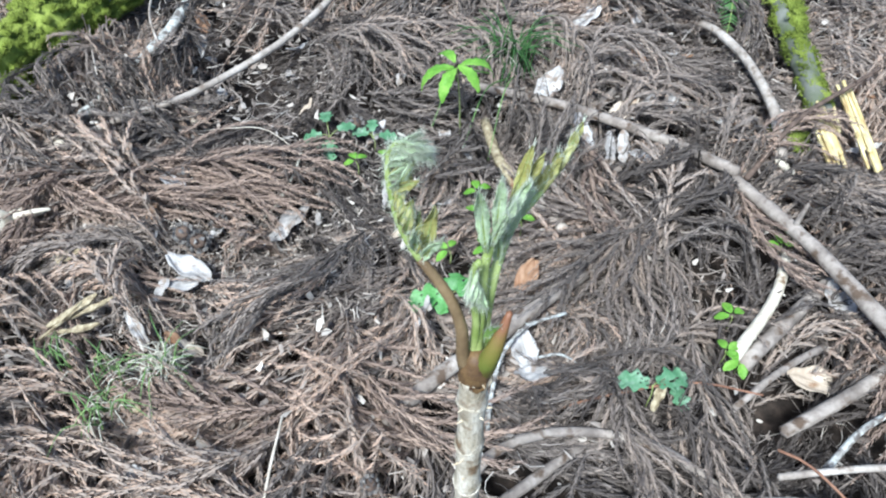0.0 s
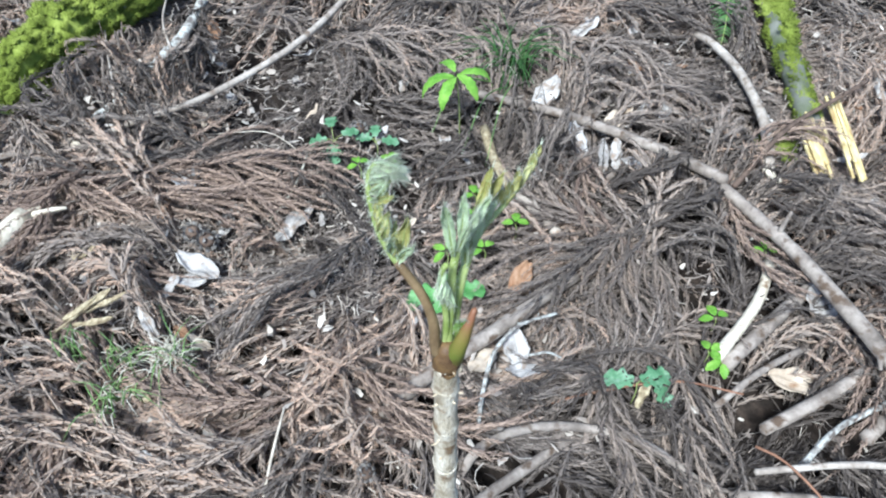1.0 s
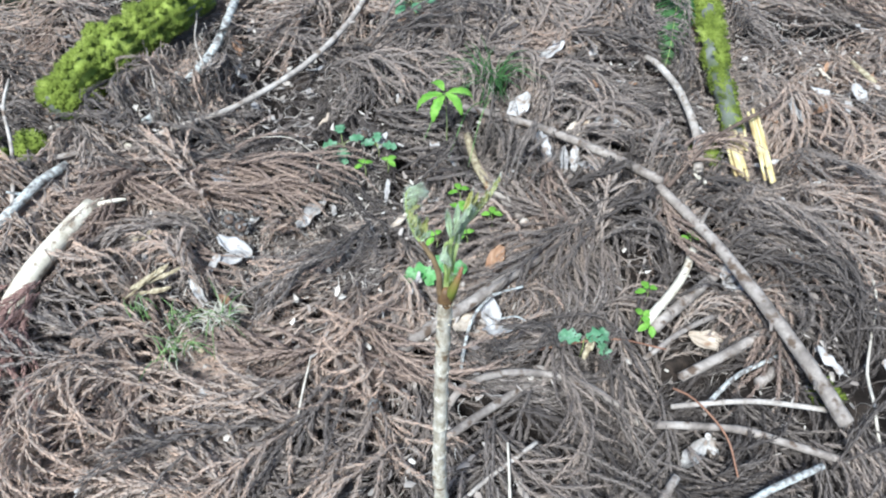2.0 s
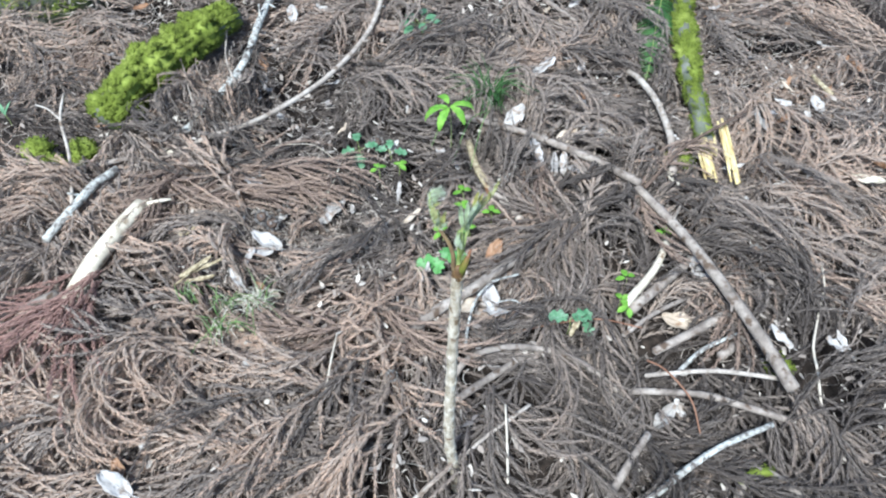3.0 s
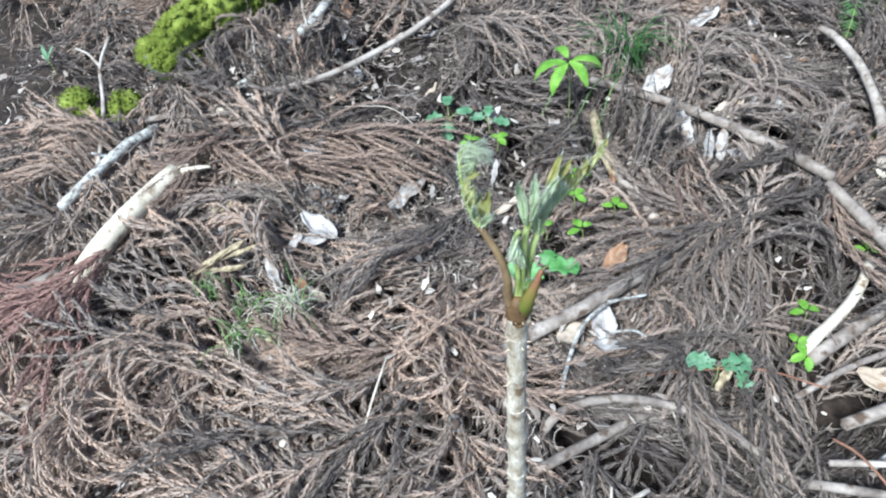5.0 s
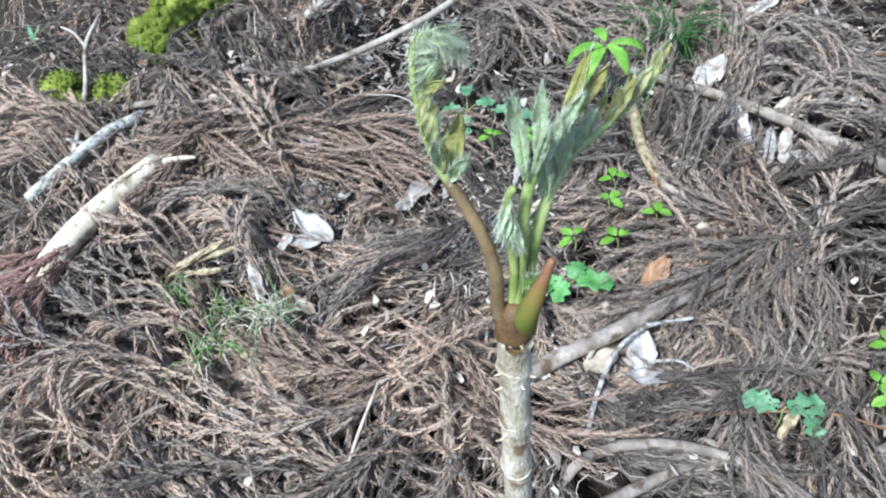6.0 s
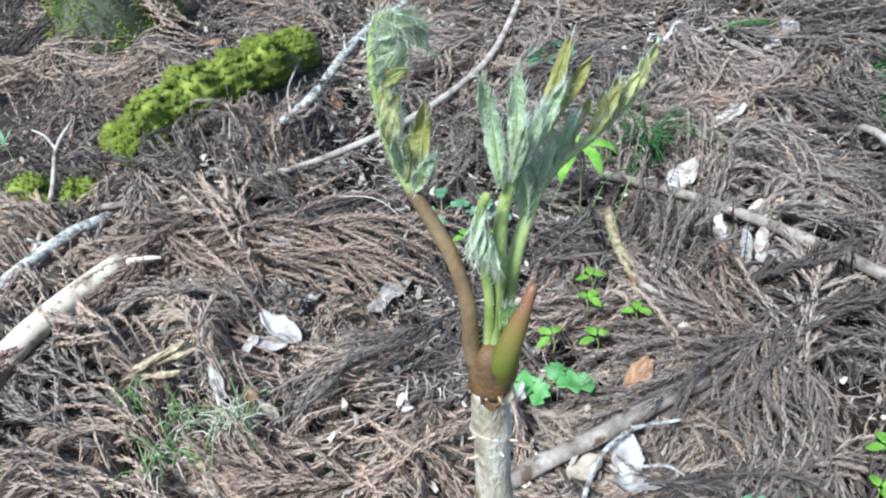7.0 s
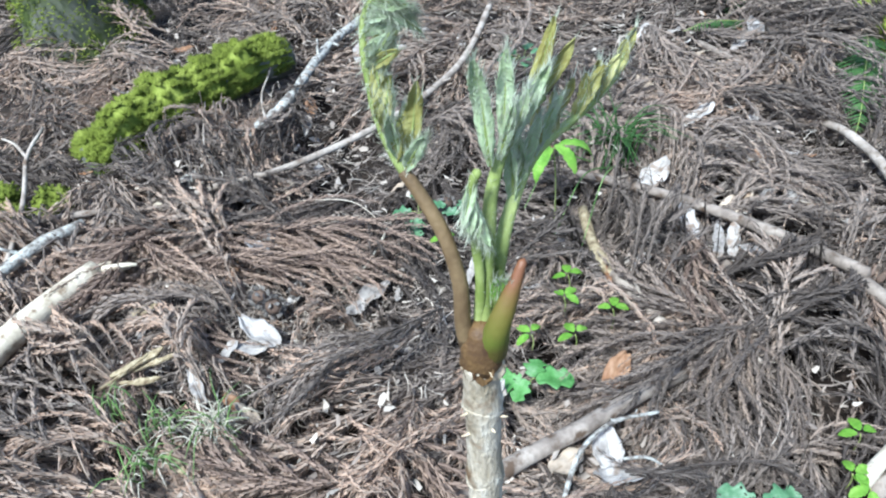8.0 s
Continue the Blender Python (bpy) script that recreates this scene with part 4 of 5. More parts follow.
mossy_log("mossy_log", "fallen log thickly covered with yellow-green moss", "log",
          [(-0.700, 0.782, 0.012), (-0.650, 0.855, 0.040), (-0.585, 0.955, 0.048), (-0.520, 1.055, 0.046), (-0.480, 1.12, 0.034)], 0.042, 0.036, TREE_BARK, (0.02, 0.97), 17000, 0.0095, 1, -0.62)
stump = mossy_log("mossy_stump", "rotten mossy stump root broken open to yellow wood", "stump",
                  [(0.64, 1.22, 0.03), (0.606, 1.10, 0.042), (0.584, 0.96, 0.042), (0.572, 0.86, 0.040), (0.562, 0.735, 0.032), (0.560, 0.69, 0.026)], 0.023, 0.017, TREE_BARK, (0.0, 0.98), 6500, 0.0065, 2, -0.22)
splinters = random.Random(6)


def plank(label, x0, y0, x1, y1, wide, high):
    """A torn plank of heartwood: fibres of uneven length side by side, from its root to its ragged end."""
    bm = bmesh.new()
    count = max(3, int(wide / 0.0034))
    for k in range(count):
        v = (k + 0.5) / count - 0.5
        start, end = splinters.uniform(-0.10, 0.10), 1 + splinters.uniform(-0.22, 0.10)
        rise = splinters.uniform(-0.003, 0.003) + 0.006 * math.cos(v * 3)
        line = [on(x0 + (x1 - x0) * u + v * wide + splinters.uniform(-0.001, 0.001), y0 + (y1 - y0) * u, high + rise - 0.012 * max(0.0, u)) for u in (start, (start + end) / 2, end)]
        tube(bm, line, 0.0030, splinters.uniform(0.0022, 0.0042), 0.008, 5, 0.3, k * 3.1, 0.8)
    part("plank", bm, YELLOW_WOOD, stump, label, False)


plank("splintered yellow heartwood", 0.548, 0.690, 0.545, 0.588, 0.026, 0.036)
plank("pale torn heartwood", 0.602, 0.722, 0.590, 0.580, 0.018, 0.040)
plank("dark rotten heartwood", 0.575, 0.712, 0.570, 0.650, 0.018, 0.026)


def moss_cushion(label, x, y, r, tall, seed):
    rng = random.Random(seed)
    bm = bmesh.new()
    bmesh.ops.create_icosphere(bm, subdivisions=3, radius=1.0)
    spots = []
    base = on(x, y, 0.0)
    for v in bm.verts:
        n = v.co.normalized()
        swell = 1 + 0.55 * noise.noise(n * 2.2 + Vector((seed, 0, 0))) + 0.25 * noise.noise(n * 6 + Vector((seed, 1, 0)))
        v.co = base + Vector((n.x * r * swell, n.y * r * swell, n.z * tall * swell))
        if n.z > -0.1:
            spots.append((v.co.copy(), n))
    moss_fuzz(bm, [rng.choice(spots) for _ in range(700)], rng, 0.006)
    thing("moss_cushion", bm, MOSS, label, "moss", "moss cushions")


moss_cushion("dark green moss cushion at the log's foot", -0.738, 0.70, 0.027, 0.026, 3)
moss_cushion("small pale green moss clump by a forked twig", -0.832, 0.71, 0.028, 0.020, 4)
moss_cushion("low moss patch beside the litter bank", -0.79, 0.67, 0.022, 0.016, 5)
moss_cushion("moss patch at the foot of the stump root", 0.505, 0.66, 0.030, 0.014, 6)
moss_cushion("moss patch under the end of the branch", 0.555, 0.165, 0.020, 0.006, 7)
ring = mossy_log("mossy_bark_piece", "curved piece of bark with moss inside", "bark", [(0.41, -0.075, 0.006), (0.428, -0.045, 0.018), (0.463, -0.030, 0.022), (0.50, -0.050, 0.012), (0.53, -0.09, 0.0)],
                 0.007, 0.006, BARK, (0.3, 0.6), 160, 0.004, 8)


def cedar_tree(x, y, r):
    ob = holder("cedar_tree", on(x, y), "standing cedar trunk with a moss-green base", "tree")
    bm = bmesh.new()
    tube(bm, [on(x, y, -0.1), on(x, y, 0.03), on(x + 0.01, y, 0.2), on(x + 0.02, y, 1.0), on(x + 0.03, y, 3.0), on(x, y, 7.0)], r, r * 0.55, 0.05, 28, 0.10, 2.0, 0.1,
         lambda u: 1 + 0.45 * math.exp(-u * 90))
    part("trunk", bm, TREE_BARK, ob)
    rng = random.Random(3)
    for k in range(26):
        a, h = rng.uniform(0, 6.28), rng.uniform(0.0, 0.9)
        p = on(x + 0.01 + math.cos(a) * r * 0.98, y + math.sin(a) * r * 0.98, h)
        bm = bmesh.new()
        tube(bm, [p, p + Vector((0.004 * math.cos(a), 0.004 * math.sin(a), 0.10)), p + Vector((0.0, 0.0, 0.24))], 0.010, 0.006, 0.03, 6, 0.3, k)
        part("bark_strip", bm, TREE_BARK, ob)
    bm = bmesh.new()
    spots = []
    for _ in range(2600):
        a, h = rng.uniform(0, 6.28), rng.uniform(0, 1) ** 1.6 * 0.28
        n = Vector((math.cos(a), math.sin(a), 0.1))
        spots.append((on(x + 0.01 + n.x * r * (1.02 + 0.4 * math.exp(-h * 14)), y + n.y * r * (1.02 + 0.4 * math.exp(-h * 14)), h), n))
    moss_fuzz(bm, spots, rng, 0.009)
    part("moss", bm, MOSS, ob, "thin moss on the trunk base")


cedar_tree(-0.99, 1.31, 0.10)


# ---- dead leaves, each lying in the litter ----
def round_leaf(u):
    return max(0.02, math.sin(math.pi * (u * 0.93 + 0.04)) ** 0.6)


def torn_leaf(u):
    return max(0.05, math.sin(math.pi * (u * 0.9 + 0.06)) ** 0.5 * (0.88 + 0.12 * math.sin(u * 17)))


def ragged(shape, seed):
    """A leaf outline with torn, uneven edges."""
    return lambda u: shape(u) * (0.86 + 0.20 * noise.noise((u * 4.5 + seed * 5.1, seed, 0.0)) + 0.14 * noise.noise((u * 14 + seed, 3.0, seed)))


def dead_leaf(label, x, y, h, length, width, turn, mat, curl=0.5, fold=0.15, tilt=0.0, roll=0.0, seed=0.0, holes=0.0, shape=round_leaf, group="dead leaves"):
    """A dead leaf lying in the litter. turn: degrees from +y, anticlockwise; tilt lifts its tip."""
    place = top(x, y, (0.014 if y < 0.55 else 0.020) + (h - 0.042) * 0.4)
    ob = holder("dead_leaf", place, label, "dead leaf", group)
    m = Matrix.Translation(place) @ pose(0, 0, 0, tilt, roll, turn) @ Matrix.Translation((0, -length / 2, 0))
    bm = bmesh.new()
    blade(bm, length, width, curl, fold, ragged(shape, seed), 0.15, seed, 14, 5, m, 0.0005, holes)
    part("blade", bm, mat, ob)
    bm = bmesh.new()
    rib = []
    for k in range(7):
        u = k / 6 * 0.94
        rib.append(m @ Vector((0, length * math.sin(curl * u) / curl, length * (1 - math.cos(curl * u)) / curl + 0.0004)))
    tube(bm, [m @ Vector((0.001, -length * 0.16, 0.001)), *rib], 0.0009, 0.0004, 0.008, 5, 0.0)
    part("midrib", bm, mat, ob)
    return ob


dead_leaf("bleached grey-white dead leaf, crumpled", -0.341, 0.455, 0.052, 0.066, 0.036, 62, GREY_LEAF, 0.3, 0.12, 6, 8, 1)
dead_leaf("bleached leaf half over another", -0.348, 0.431, 0.052, 0.044, 0.026, 100, GREY_LEAF, 0.4, 0.15, 6, -8, 2)
dead_leaf("narrow torn bleached leaf piece", -0.368, 0.414, 0.056, 0.040, 0.018, -30, GREY_LEAF, 0.3, 0.15, 4, 0, 3, 0, torn_leaf)
dead_leaf("pale tan curled leaf on dark litter", -0.224, 0.545, 0.040, 0.072, 0.030, -48, GREY_LEAF, 0.4, 0.2, 4, 4, 4)
dead_leaf("white oval leaf under a lichen twig", 0.071, 0.309, 0.040, 0.050, 0.036, 8, GREY_LEAF, 0.4, 0.15, 10, 0, 5)
dead_leaf("pale mauve-white leaf by the grey limb", 0.079, 0.271, 0.036, 0.055, 0.028, 105, GREY_LEAF, 0.5, 0.2, 0, 8, 6)
dead_leaf("grey brown folded leaf beside the grey limb", 0.028, 0.290, 0.022, 0.05, 0.03, 140, TAN_LEAF, 0.6, 0.3, 0, 0, 7)
dead_leaf("glossy orange-brown dead leaf, half curled", 0.088, 0.427, 0.032, 0.052, 0.032, -25, ORANGE_LEAF, 0.4, 0.25, 12, 14, 8)
dead_leaf("large white leaf under the branch end", 0.161, 0.759, 0.045, 0.070, 0.044, -40, GREY_LEAF, 0.4, 0.15, 10, 0, 9)
dead_leaf("bleached folded leaf under the branch", 0.192, 0.650, 0.030, 0.055, 0.035, 12, GREY_LEAF, 0.6, 0.3, 8, 8, 10, 0, torn_leaf)
dead_leaf("grey bleached leaf beneath fronds", 0.141, 0.614, 0.040, 0.060, 0.032, -42, GREY_LEAF, 0.4, 0.15, 10, -8, 11)
dead_leaf("bleached leaf standing on edge", 0.224, 0.614, 0.045, 0.046, 0.024, 8, GREY_LEAF, 0.4, 0.3, 25, 20, 12, 0, torn_leaf)
dead_leaf("twin bleached leaf leaning beside another", 0.246, 0.618, 0.045, 0.046, 0.022, -14, GREY_LEAF, 0.4, 0.3, 25, -10, 13, 0, torn_leaf)
dead_leaf("flat bleached leaf between fronds", 0.271, 0.600, 0.040, 0.045, 0.020, 80, GREY_LEAF, 0.4, 0.2, 0, 0, 14)
dead_leaf("tan dead leaf under the branch", 0.265, 0.705, 0.040, 0.060, 0.036, -60, TAN_LEAF, 0.5, 0.2, 10, 0, 15)
dead_leaf("bleached leaf strip beside the tan leaf", 0.297, 0.710, 0.042, 0.060, 0.022, -58, GREY_LEAF, 0.5, 0.3, 6, 0, 16, 0, torn_leaf)
dead_leaf("pale leaf curled at the edge", 0.349, 0.741, 0.042, 0.040, 0.025, -30, GREY_LEAF, 0.8, 0.3, 15, 0, 17)
dead_leaf("bleached lobed dead leaf on litter", 0.242, 0.936, 0.045, 0.085, 0.040, -58, GREY_LEAF, 0.5, 0.3, 6, 0, 18, 0, torn_leaf)
dead_leaf("bleached leaf beside a straw", 0.179, 0.946, 0.045, 0.055, 0.030, 75, GREY_LEAF, 0.6, 0.3, 6, 0, 19)
dead_leaf("pinkish tan leaf lying open", 0.169, 1.063, 0.045, 0.065, 0.032, 70, TAN_LEAF, 0.6, 0.2, 8, 6, 20)
dead_leaf("white leaf glinting behind the fronds", 0.391, 1.225, 0.045, 0.07, 0.035, 10, GREY_LEAF, 0.5, 0.3, 12, 0, 21)
dead_leaf("white leaf tilted among litter", 0.365, 1.195, 0.04, 0.05, 0.03, -60, GREY_LEAF, 0.5, 0.3, 12, 0, 22)
dead_leaf("folded grey-white leaf half buried", 0.607, 0.528, 0.045, 0.045, 0.030, 70, GREY_LEAF, 0.8, 0.5, 14, 0, 23)
dead_leaf("grey curled leaf under the branch", 0.463, 0.365, 0.040, 0.062, 0.042, 30, GREY_LEAF, 0.9, 0.35, 12, 0, 24)
dead_leaf("grey leaf with shadowed hollow", 0.478, 0.336, 0.034, 0.050, 0.032, 100, GREY_LEAF, 0.8, 0.3, 0, 10, 25)
dead_leaf("mauve grey leaf behind the pale stick", 0.428, 0.414, 0.030, 0.05, 0.032, 60, GREY_LEAF, 0.5, 0.2, 0, 0, 26)
dead_leaf("broad tan leaf between the sticks", 0.417, 0.269, 0.020, 0.075, 0.045, 72, TAN_LEAF, 0.25, 0.10, 0, 4, 27)
dead_leaf("small white leaf on the litter", -0.337, 0.170, 0.050, 0.032, 0.020, 70, GREY_LEAF, 0.5, 0.2, 8, 0, 28)
dead_leaf("bluish white leaf in a dark hollow", 0.350, 0.094, 0.028, 0.055, 0.030, -50, GREY_LEAF, 0.7, 0.4, 10, 0, 29)
dead_leaf("bluish white torn leaf piece", 0.372, 0.104, 0.032, 0.034, 0.020, 30, GREY_LEAF, 0.7, 0.4, 10, 0, 30, 0, torn_leaf)
dead_leaf("pale leaf half under fronds", -0.570, 0.177, 0.050, 0.036, 0.024, 40, GREY_LEAF, 0.5, 0.2, 8, 0, 31)
dead_leaf("pale crumpled leaf near the litter edge", -0.514, -0.016, 0.045, 0.060, 0.035, 60, GREY_LEAF, 0.8, 0.4, 8, 0, 32)
dead_leaf("rusty leaf standing in the litter", -0.516, 0.013, 0.050, 0.04, 0.022, 5, ORANGE_LEAF, 0.5, 0.3, 40, 0, 33)
dead_leaf("grey leaf scrap on dark twigs", -0.489, 0.065, 0.045, 0.035, 0.022, -20, GREY_LEAF, 0.6, 0.3, 5, 0, 34, 0, torn_leaf)
dead_leaf("bright tan leaf by the grass tuft", -0.321, 0.333, 0.060, 0.034, 0.024, 75, TAN_LEAF, 0.6, 0.3, 12, 18, 35, 0, torn_leaf)
dead_leaf("orange leaf by the grass tuft", -0.341, 0.346, 0.066, 0.026, 0.018, 70, ORANGE_LEAF, 0.5, 0.2, 30, 0, 36)
dead_leaf("white leaf strip above the grass", -0.380, 0.355, 0.052, 0.05, 0.018, 35, GREY_LEAF, 0.6, 0.3, 0, 0, 37, 0, torn_leaf)
dead_leaf("pale pinkish leaf below the bowed branch", -0.429, 0.633, 0.045, 0.060, 0.028, 80, TAN_LEAF, 0.4, 0.2, 0, 0, 38)
dead_leaf("grey dusty leaf scrap", -0.374, 0.583, 0.045, 0.04, 0.026, 60, GREY_LEAF, 0.5, 0.3, 0, 0, 39, 0, torn_leaf)
dead_leaf("orange dead leaf between two branches", -0.394, 0.966, 0.040, 0.040, 0.026, 20, ORANGE_LEAF, 0.5, 0.3, 15, 0, 40)
dead_leaf("pale leaf glinting behind a branch", -0.338, 1.140, 0.04, 0.05, 0.03, 10, GREY_LEAF, 0.5, 0.3, 10, 0, 41)
dead_leaf("white leaf scrap in shade", -0.258, 1.150, 0.04, 0.05, 0.02, 80, GREY_LEAF, 0.5, 0.3, 0, 0, 42, 0, torn_leaf)
for k, (x, y, a) in enumerate(((0.722, 0.79, 60), (0.770, 0.817, 85), (0.698, 0.755, 20), (0.967, 0.970, 60), (0.941, 1.023, 95), (0.566, 0.209, 40), (0.658, 0.192, 70))):
    dead_leaf("bleached leaf scrap scattered over the litter", x, y, 0.048, 0.042 + 0.006 * (k % 3), 0.024, a, GREY_LEAF, 0.6, 0.3, 6, 0, 50 + k, 0, torn_leaf)
dead_leaf("round white leaf with dark hollow beside", 0.841, 0.801, 0.045, 0.045, 0.036, 20, GREY_LEAF, 0.5, 0.2, 12, 0, 60)
dead_leaf("rust-tinged leaf by a yellow stick", 0.985, 0.945, 0.045, 0.050, 0.030, 60, ORANGE_LEAF, 0.5, 0.3, 6, 0, 61)
dead_leaf("small glossy white leaf chip", 0.674, 0.202, 0.04, 0.035, 0.015, 25, GREY_LEAF, 0.5, 0.3, 6, 0, 62)
dead_leaf("bleached leaf near the lower frond", 0.030, 0.660, 0.04, 0.03, 0.02, 15, GREY_LEAF, 0.5, 0.3, 6, 0, 64)


scatter = random.Random(41)
for k in range(120):
    x, y = scatter.uniform(-0.75, 0.95), 0.35 + 0.95 * scatter.random() ** 0.7
    mat = scatter.choice((GREY_LEAF, GREY_LEAF, TAN_LEAF, ORANGE_LEAF, GREY_LEAF))
    dead_leaf({"bleached_dead_leaf": "small bleached leaf scrap caught in the litter", "tan_dead_leaf": "small tan leaf scrap caught in the litter",
               "orange_brown_dead_leaf": "small rust-brown leaf scrap caught in the litter"}[mat.name], x, y, 0.030, scatter.uniform(0.020, 0.048), scatter.uniform(0.010, 0.022),
              scatter.uniform(0, 360), mat, 0.7, 0.35, scatter.gauss(4, 10), scatter.gauss(0, 14), 100 + k, 0, torn_leaf, "leaf scraps")


def wood_chip(label, x, y, length, width, turn, mat, seed):
    bm = bmesh.new()
    m = Matrix.Translation(top(x, y, 0.022)) @ pose(0, 0, 0, 4, 8 * math.sin(seed), turn) @ Matrix.Translation((0, -length / 2, 0))
    blade(bm, length, width, 0.25, 0.1, ragged(torn_leaf, seed), 0.05, seed, 12, 3, m, 0.0025)
    thing("wood_chip", bm, mat, label, "wood chip", "wood chips", False)


wood_chip("split yellowish wood chip", -0.450, 0.372, 0.066, 0.013, -58, CHIP_WOOD, 1)
wood_chip("thin grey-brown wood splinter", -0.430, 0.376, 0.058, 0.009, -70, CHIP_WOOD, 9)
wood_chip("narrow frayed wood splinter", -0.462, 0.360, 0.064, 0.008, -48, CHIP_WOOD, 11)
wood_chip("flat pale wood chip", -0.440, 0.350, 0.056, 0.009, -88, CHIP_WOOD, 2)
wood_chip("small bright wood chip", -0.480, 0.462, 0.034, 0.020, -60, CHIP_WOOD, 3)
wood_chip("pale wood chip in the grass", -0.372, 0.262, 0.035, 0.012, 50, CHIP_WOOD, 4)
wood_chip("short mossy wood end under fronds", 0.214, 0.242, 0.046, 0.014, -35, CHIP_WOOD, 5)
wood_chip("frayed pale wood at the root's end", 0.462, 0.575, 0.034, 0.016, 30, PALE_WOOD, 6)
wood_chip("pale wood block half under fronds", 0.86, 0.575, 0.09, 0.03, 85, PALE_WOOD, 7)
wood_chip("pale branch peeping from fronds", -0.55, 0.672, 0.03, 0.014, 60, PALE_WOOD, 8)


# ---- cones ----
def cedar_cone(x, y, r, seed):
    rng = random.Random(seed)
    ob = holder("cedar_cone", top(x, y, 0.022), "small open grey cedar cone", "cone", "cedar cones")
    bm = bmesh.new()
    bmesh.ops.create_icosphere(bm, subdivisions=2, radius=r * 0.72, matrix=Matrix.Translation(top(x, y, 0.022)))
    part("cone_core", bm, DARK_TWIG, ob)
    turn = Euler((rng.uniform(0, 1), rng.uniform(0, 1), rng.uniform(0, 6))).to_matrix()
    for k in range(26):
        bm = bmesh.new()
        z = 1 - 2 * (k + 0.5) / 26
        a = k * 2.3999
        n = turn @ Vector((math.sqrt(1 - z * z) * math.cos(a), math.sqrt(1 - z * z) * math.sin(a), z))
        side = n.cross(turn @ Vector((0, 0, 1))).normalized()
        over = side.cross(n)
        p = top(x, y, 0.022) + n * r * 0.62
        w = r * 0.30
        ring = [bm.verts.new(p + n * r * q + side * w * s + over * w * o) for q, s, o in
                ((0.1, -0.6, -0.5), (0.1, 0.6, -0.5), (0.42, 0.9, 0.1), (0.48, 0.0, 0.75), (0.42, -0.9, 0.1))]
        mid = bm.verts.new(p + n * r * 0.30)
        for j in range(5):
            bm.faces.new((ring[j], ring[(j + 1) % 5], mid))
        part("cone_scale", bm, CONE, ob, "", False)


for k, (x, y, r) in enumerate(((-0.382, 0.558, 0.011), (-0.352, 0.505, 0.011), (-0.333, 0.496, 0.012), (-0.299, 0.552, 0.010), (-0.313, 0.531, 0.010), (-0.133, 0.703, 0.011), (0.381, 0.680, 0.010),
                               (-0.105, 0.152, 0.008), (-0.40, 0.575, 0.009), (0.40, 0.72, 0.008), (-0.36, 0.60, 0.009), (0.575, 0.39, 0.010))):
    cedar_cone(x, y, r * 1.25, k)


# ---- green seedlings ----
def lobed(u):
    return max(0.03, math.sin(math.pi * (u * 0.9 + 0.05)) ** 0.55 * (0.78 + 0.24 * math.cos(u * 15.5)))


def toothed(u):
    return max(0.03, math.sin(math.pi * (u * 0.92 + 0.05)) ** 0.8 * (0.9 + 0.13 * math.cos(u * 34)))


def seedling(name, label, category, x, y, tall, leaves, mat, group="", shape=toothed, stem_mat=None, stem_r=0.0009):
    """A small plant: stalk and leaves. leaves: length, width, turn, tilt, reach of the stalk, curl, holes."""
    ob = holder(name, on(x, y), label, category, group)
    top = on(x, y, tall)
    bm = bmesh.new()
    tube(bm, [on(x, y, 0.0), on(x + 0.002, y, tall * 0.6), top], stem_r, stem_r * 0.8, 0.01, 6)
    part("stalk", bm, stem_mat or PETIOLE, ob)
    for k, (length, width, turn, tilt, reach, curl, holes) in enumerate(leaves):
        out = Vector((-math.sin(radians(turn)), math.cos(radians(turn)), 0.0))
        foot = top + out * reach + Vector((0, 0, 0.002 * k))
        if reach > 0.004:
            bm = bmesh.new()
            tube(bm, [top - Vector((0, 0, 0.004)), top + out * reach * 0.5 + Vector((0, 0, 0.003)), foot], stem_r * 0.7, stem_r * 0.5, 0.006, 5)
            part("leaf_stalk", bm, stem_mat or PETIOLE, ob)
        bm = bmesh.new()
        blade(bm, length, width, curl, 0.15, shape, 0.05, x * 50 + k, 14, 5, Matrix.Translation(foot) @ pose(0, 0, 0, tilt, 0, turn), 0.0004, holes)
        part("leaf", bm, mat, ob)
    return ob


seedling("lobed_seedling", "low seedling with broad insect-holed dusty green leaves", "seedling", -0.010, 0.388, 0.022,
         [(0.046, 0.042, 92, -4, 0.008, -0.3, 0.10), (0.044, 0.038, -78, -6, 0.008, -0.3, 0.0), (0.034, 0.028, -20, -8, 0.004, -0.3, 0.0), (0.028, 0.024, 150, -8, 0.004, -0.3, 0.0)], LOBED, "", lobed)
three = [(0.019, 0.012, 60, 0, 0.003, -0.8, 0), (0.021, 0.013, -10, 5, 0.003, -0.7, 0), (0.018, 0.012, -85, 0, 0.003, -0.8, 0)]
for x, y, turn, tall in ((0.036, 0.546, 20, 0.036), (0.030, 0.508, -30, 0.036), (-0.008, 0.452, 60, 0.028), (0.042, 0.455, 40, 0.028), (0.087, 0.493, 0, 0.034)):
    seedling("trefoil_seedling", "tiny bright green three-leaved seedling in the litter", "seedling", x, y, tall, [(a, b, c + turn, d, e, f, g) for a, b, c, d, e, f, g in three], GREEN_LEAF,
             "bright trefoil seedlings")
for x, y, turn in ((-0.129, 0.618, 30), (-0.089, 0.627, -40), (0.321, 0.337, 20), (0.300, 0.290, -60), (0.312, 0.275, 120), (0.415, 0.44, 0)):
    seedling("trefoil_seedling", "tiny bright green seedling beside litter and sticks", "seedling", x, y, 0.028, [(a * 0.95, b, c + turn, d, e, f, g) for a, b, c, d, e, f, g in three], GREEN_LEAF,
             "bright trefoil seedlings")
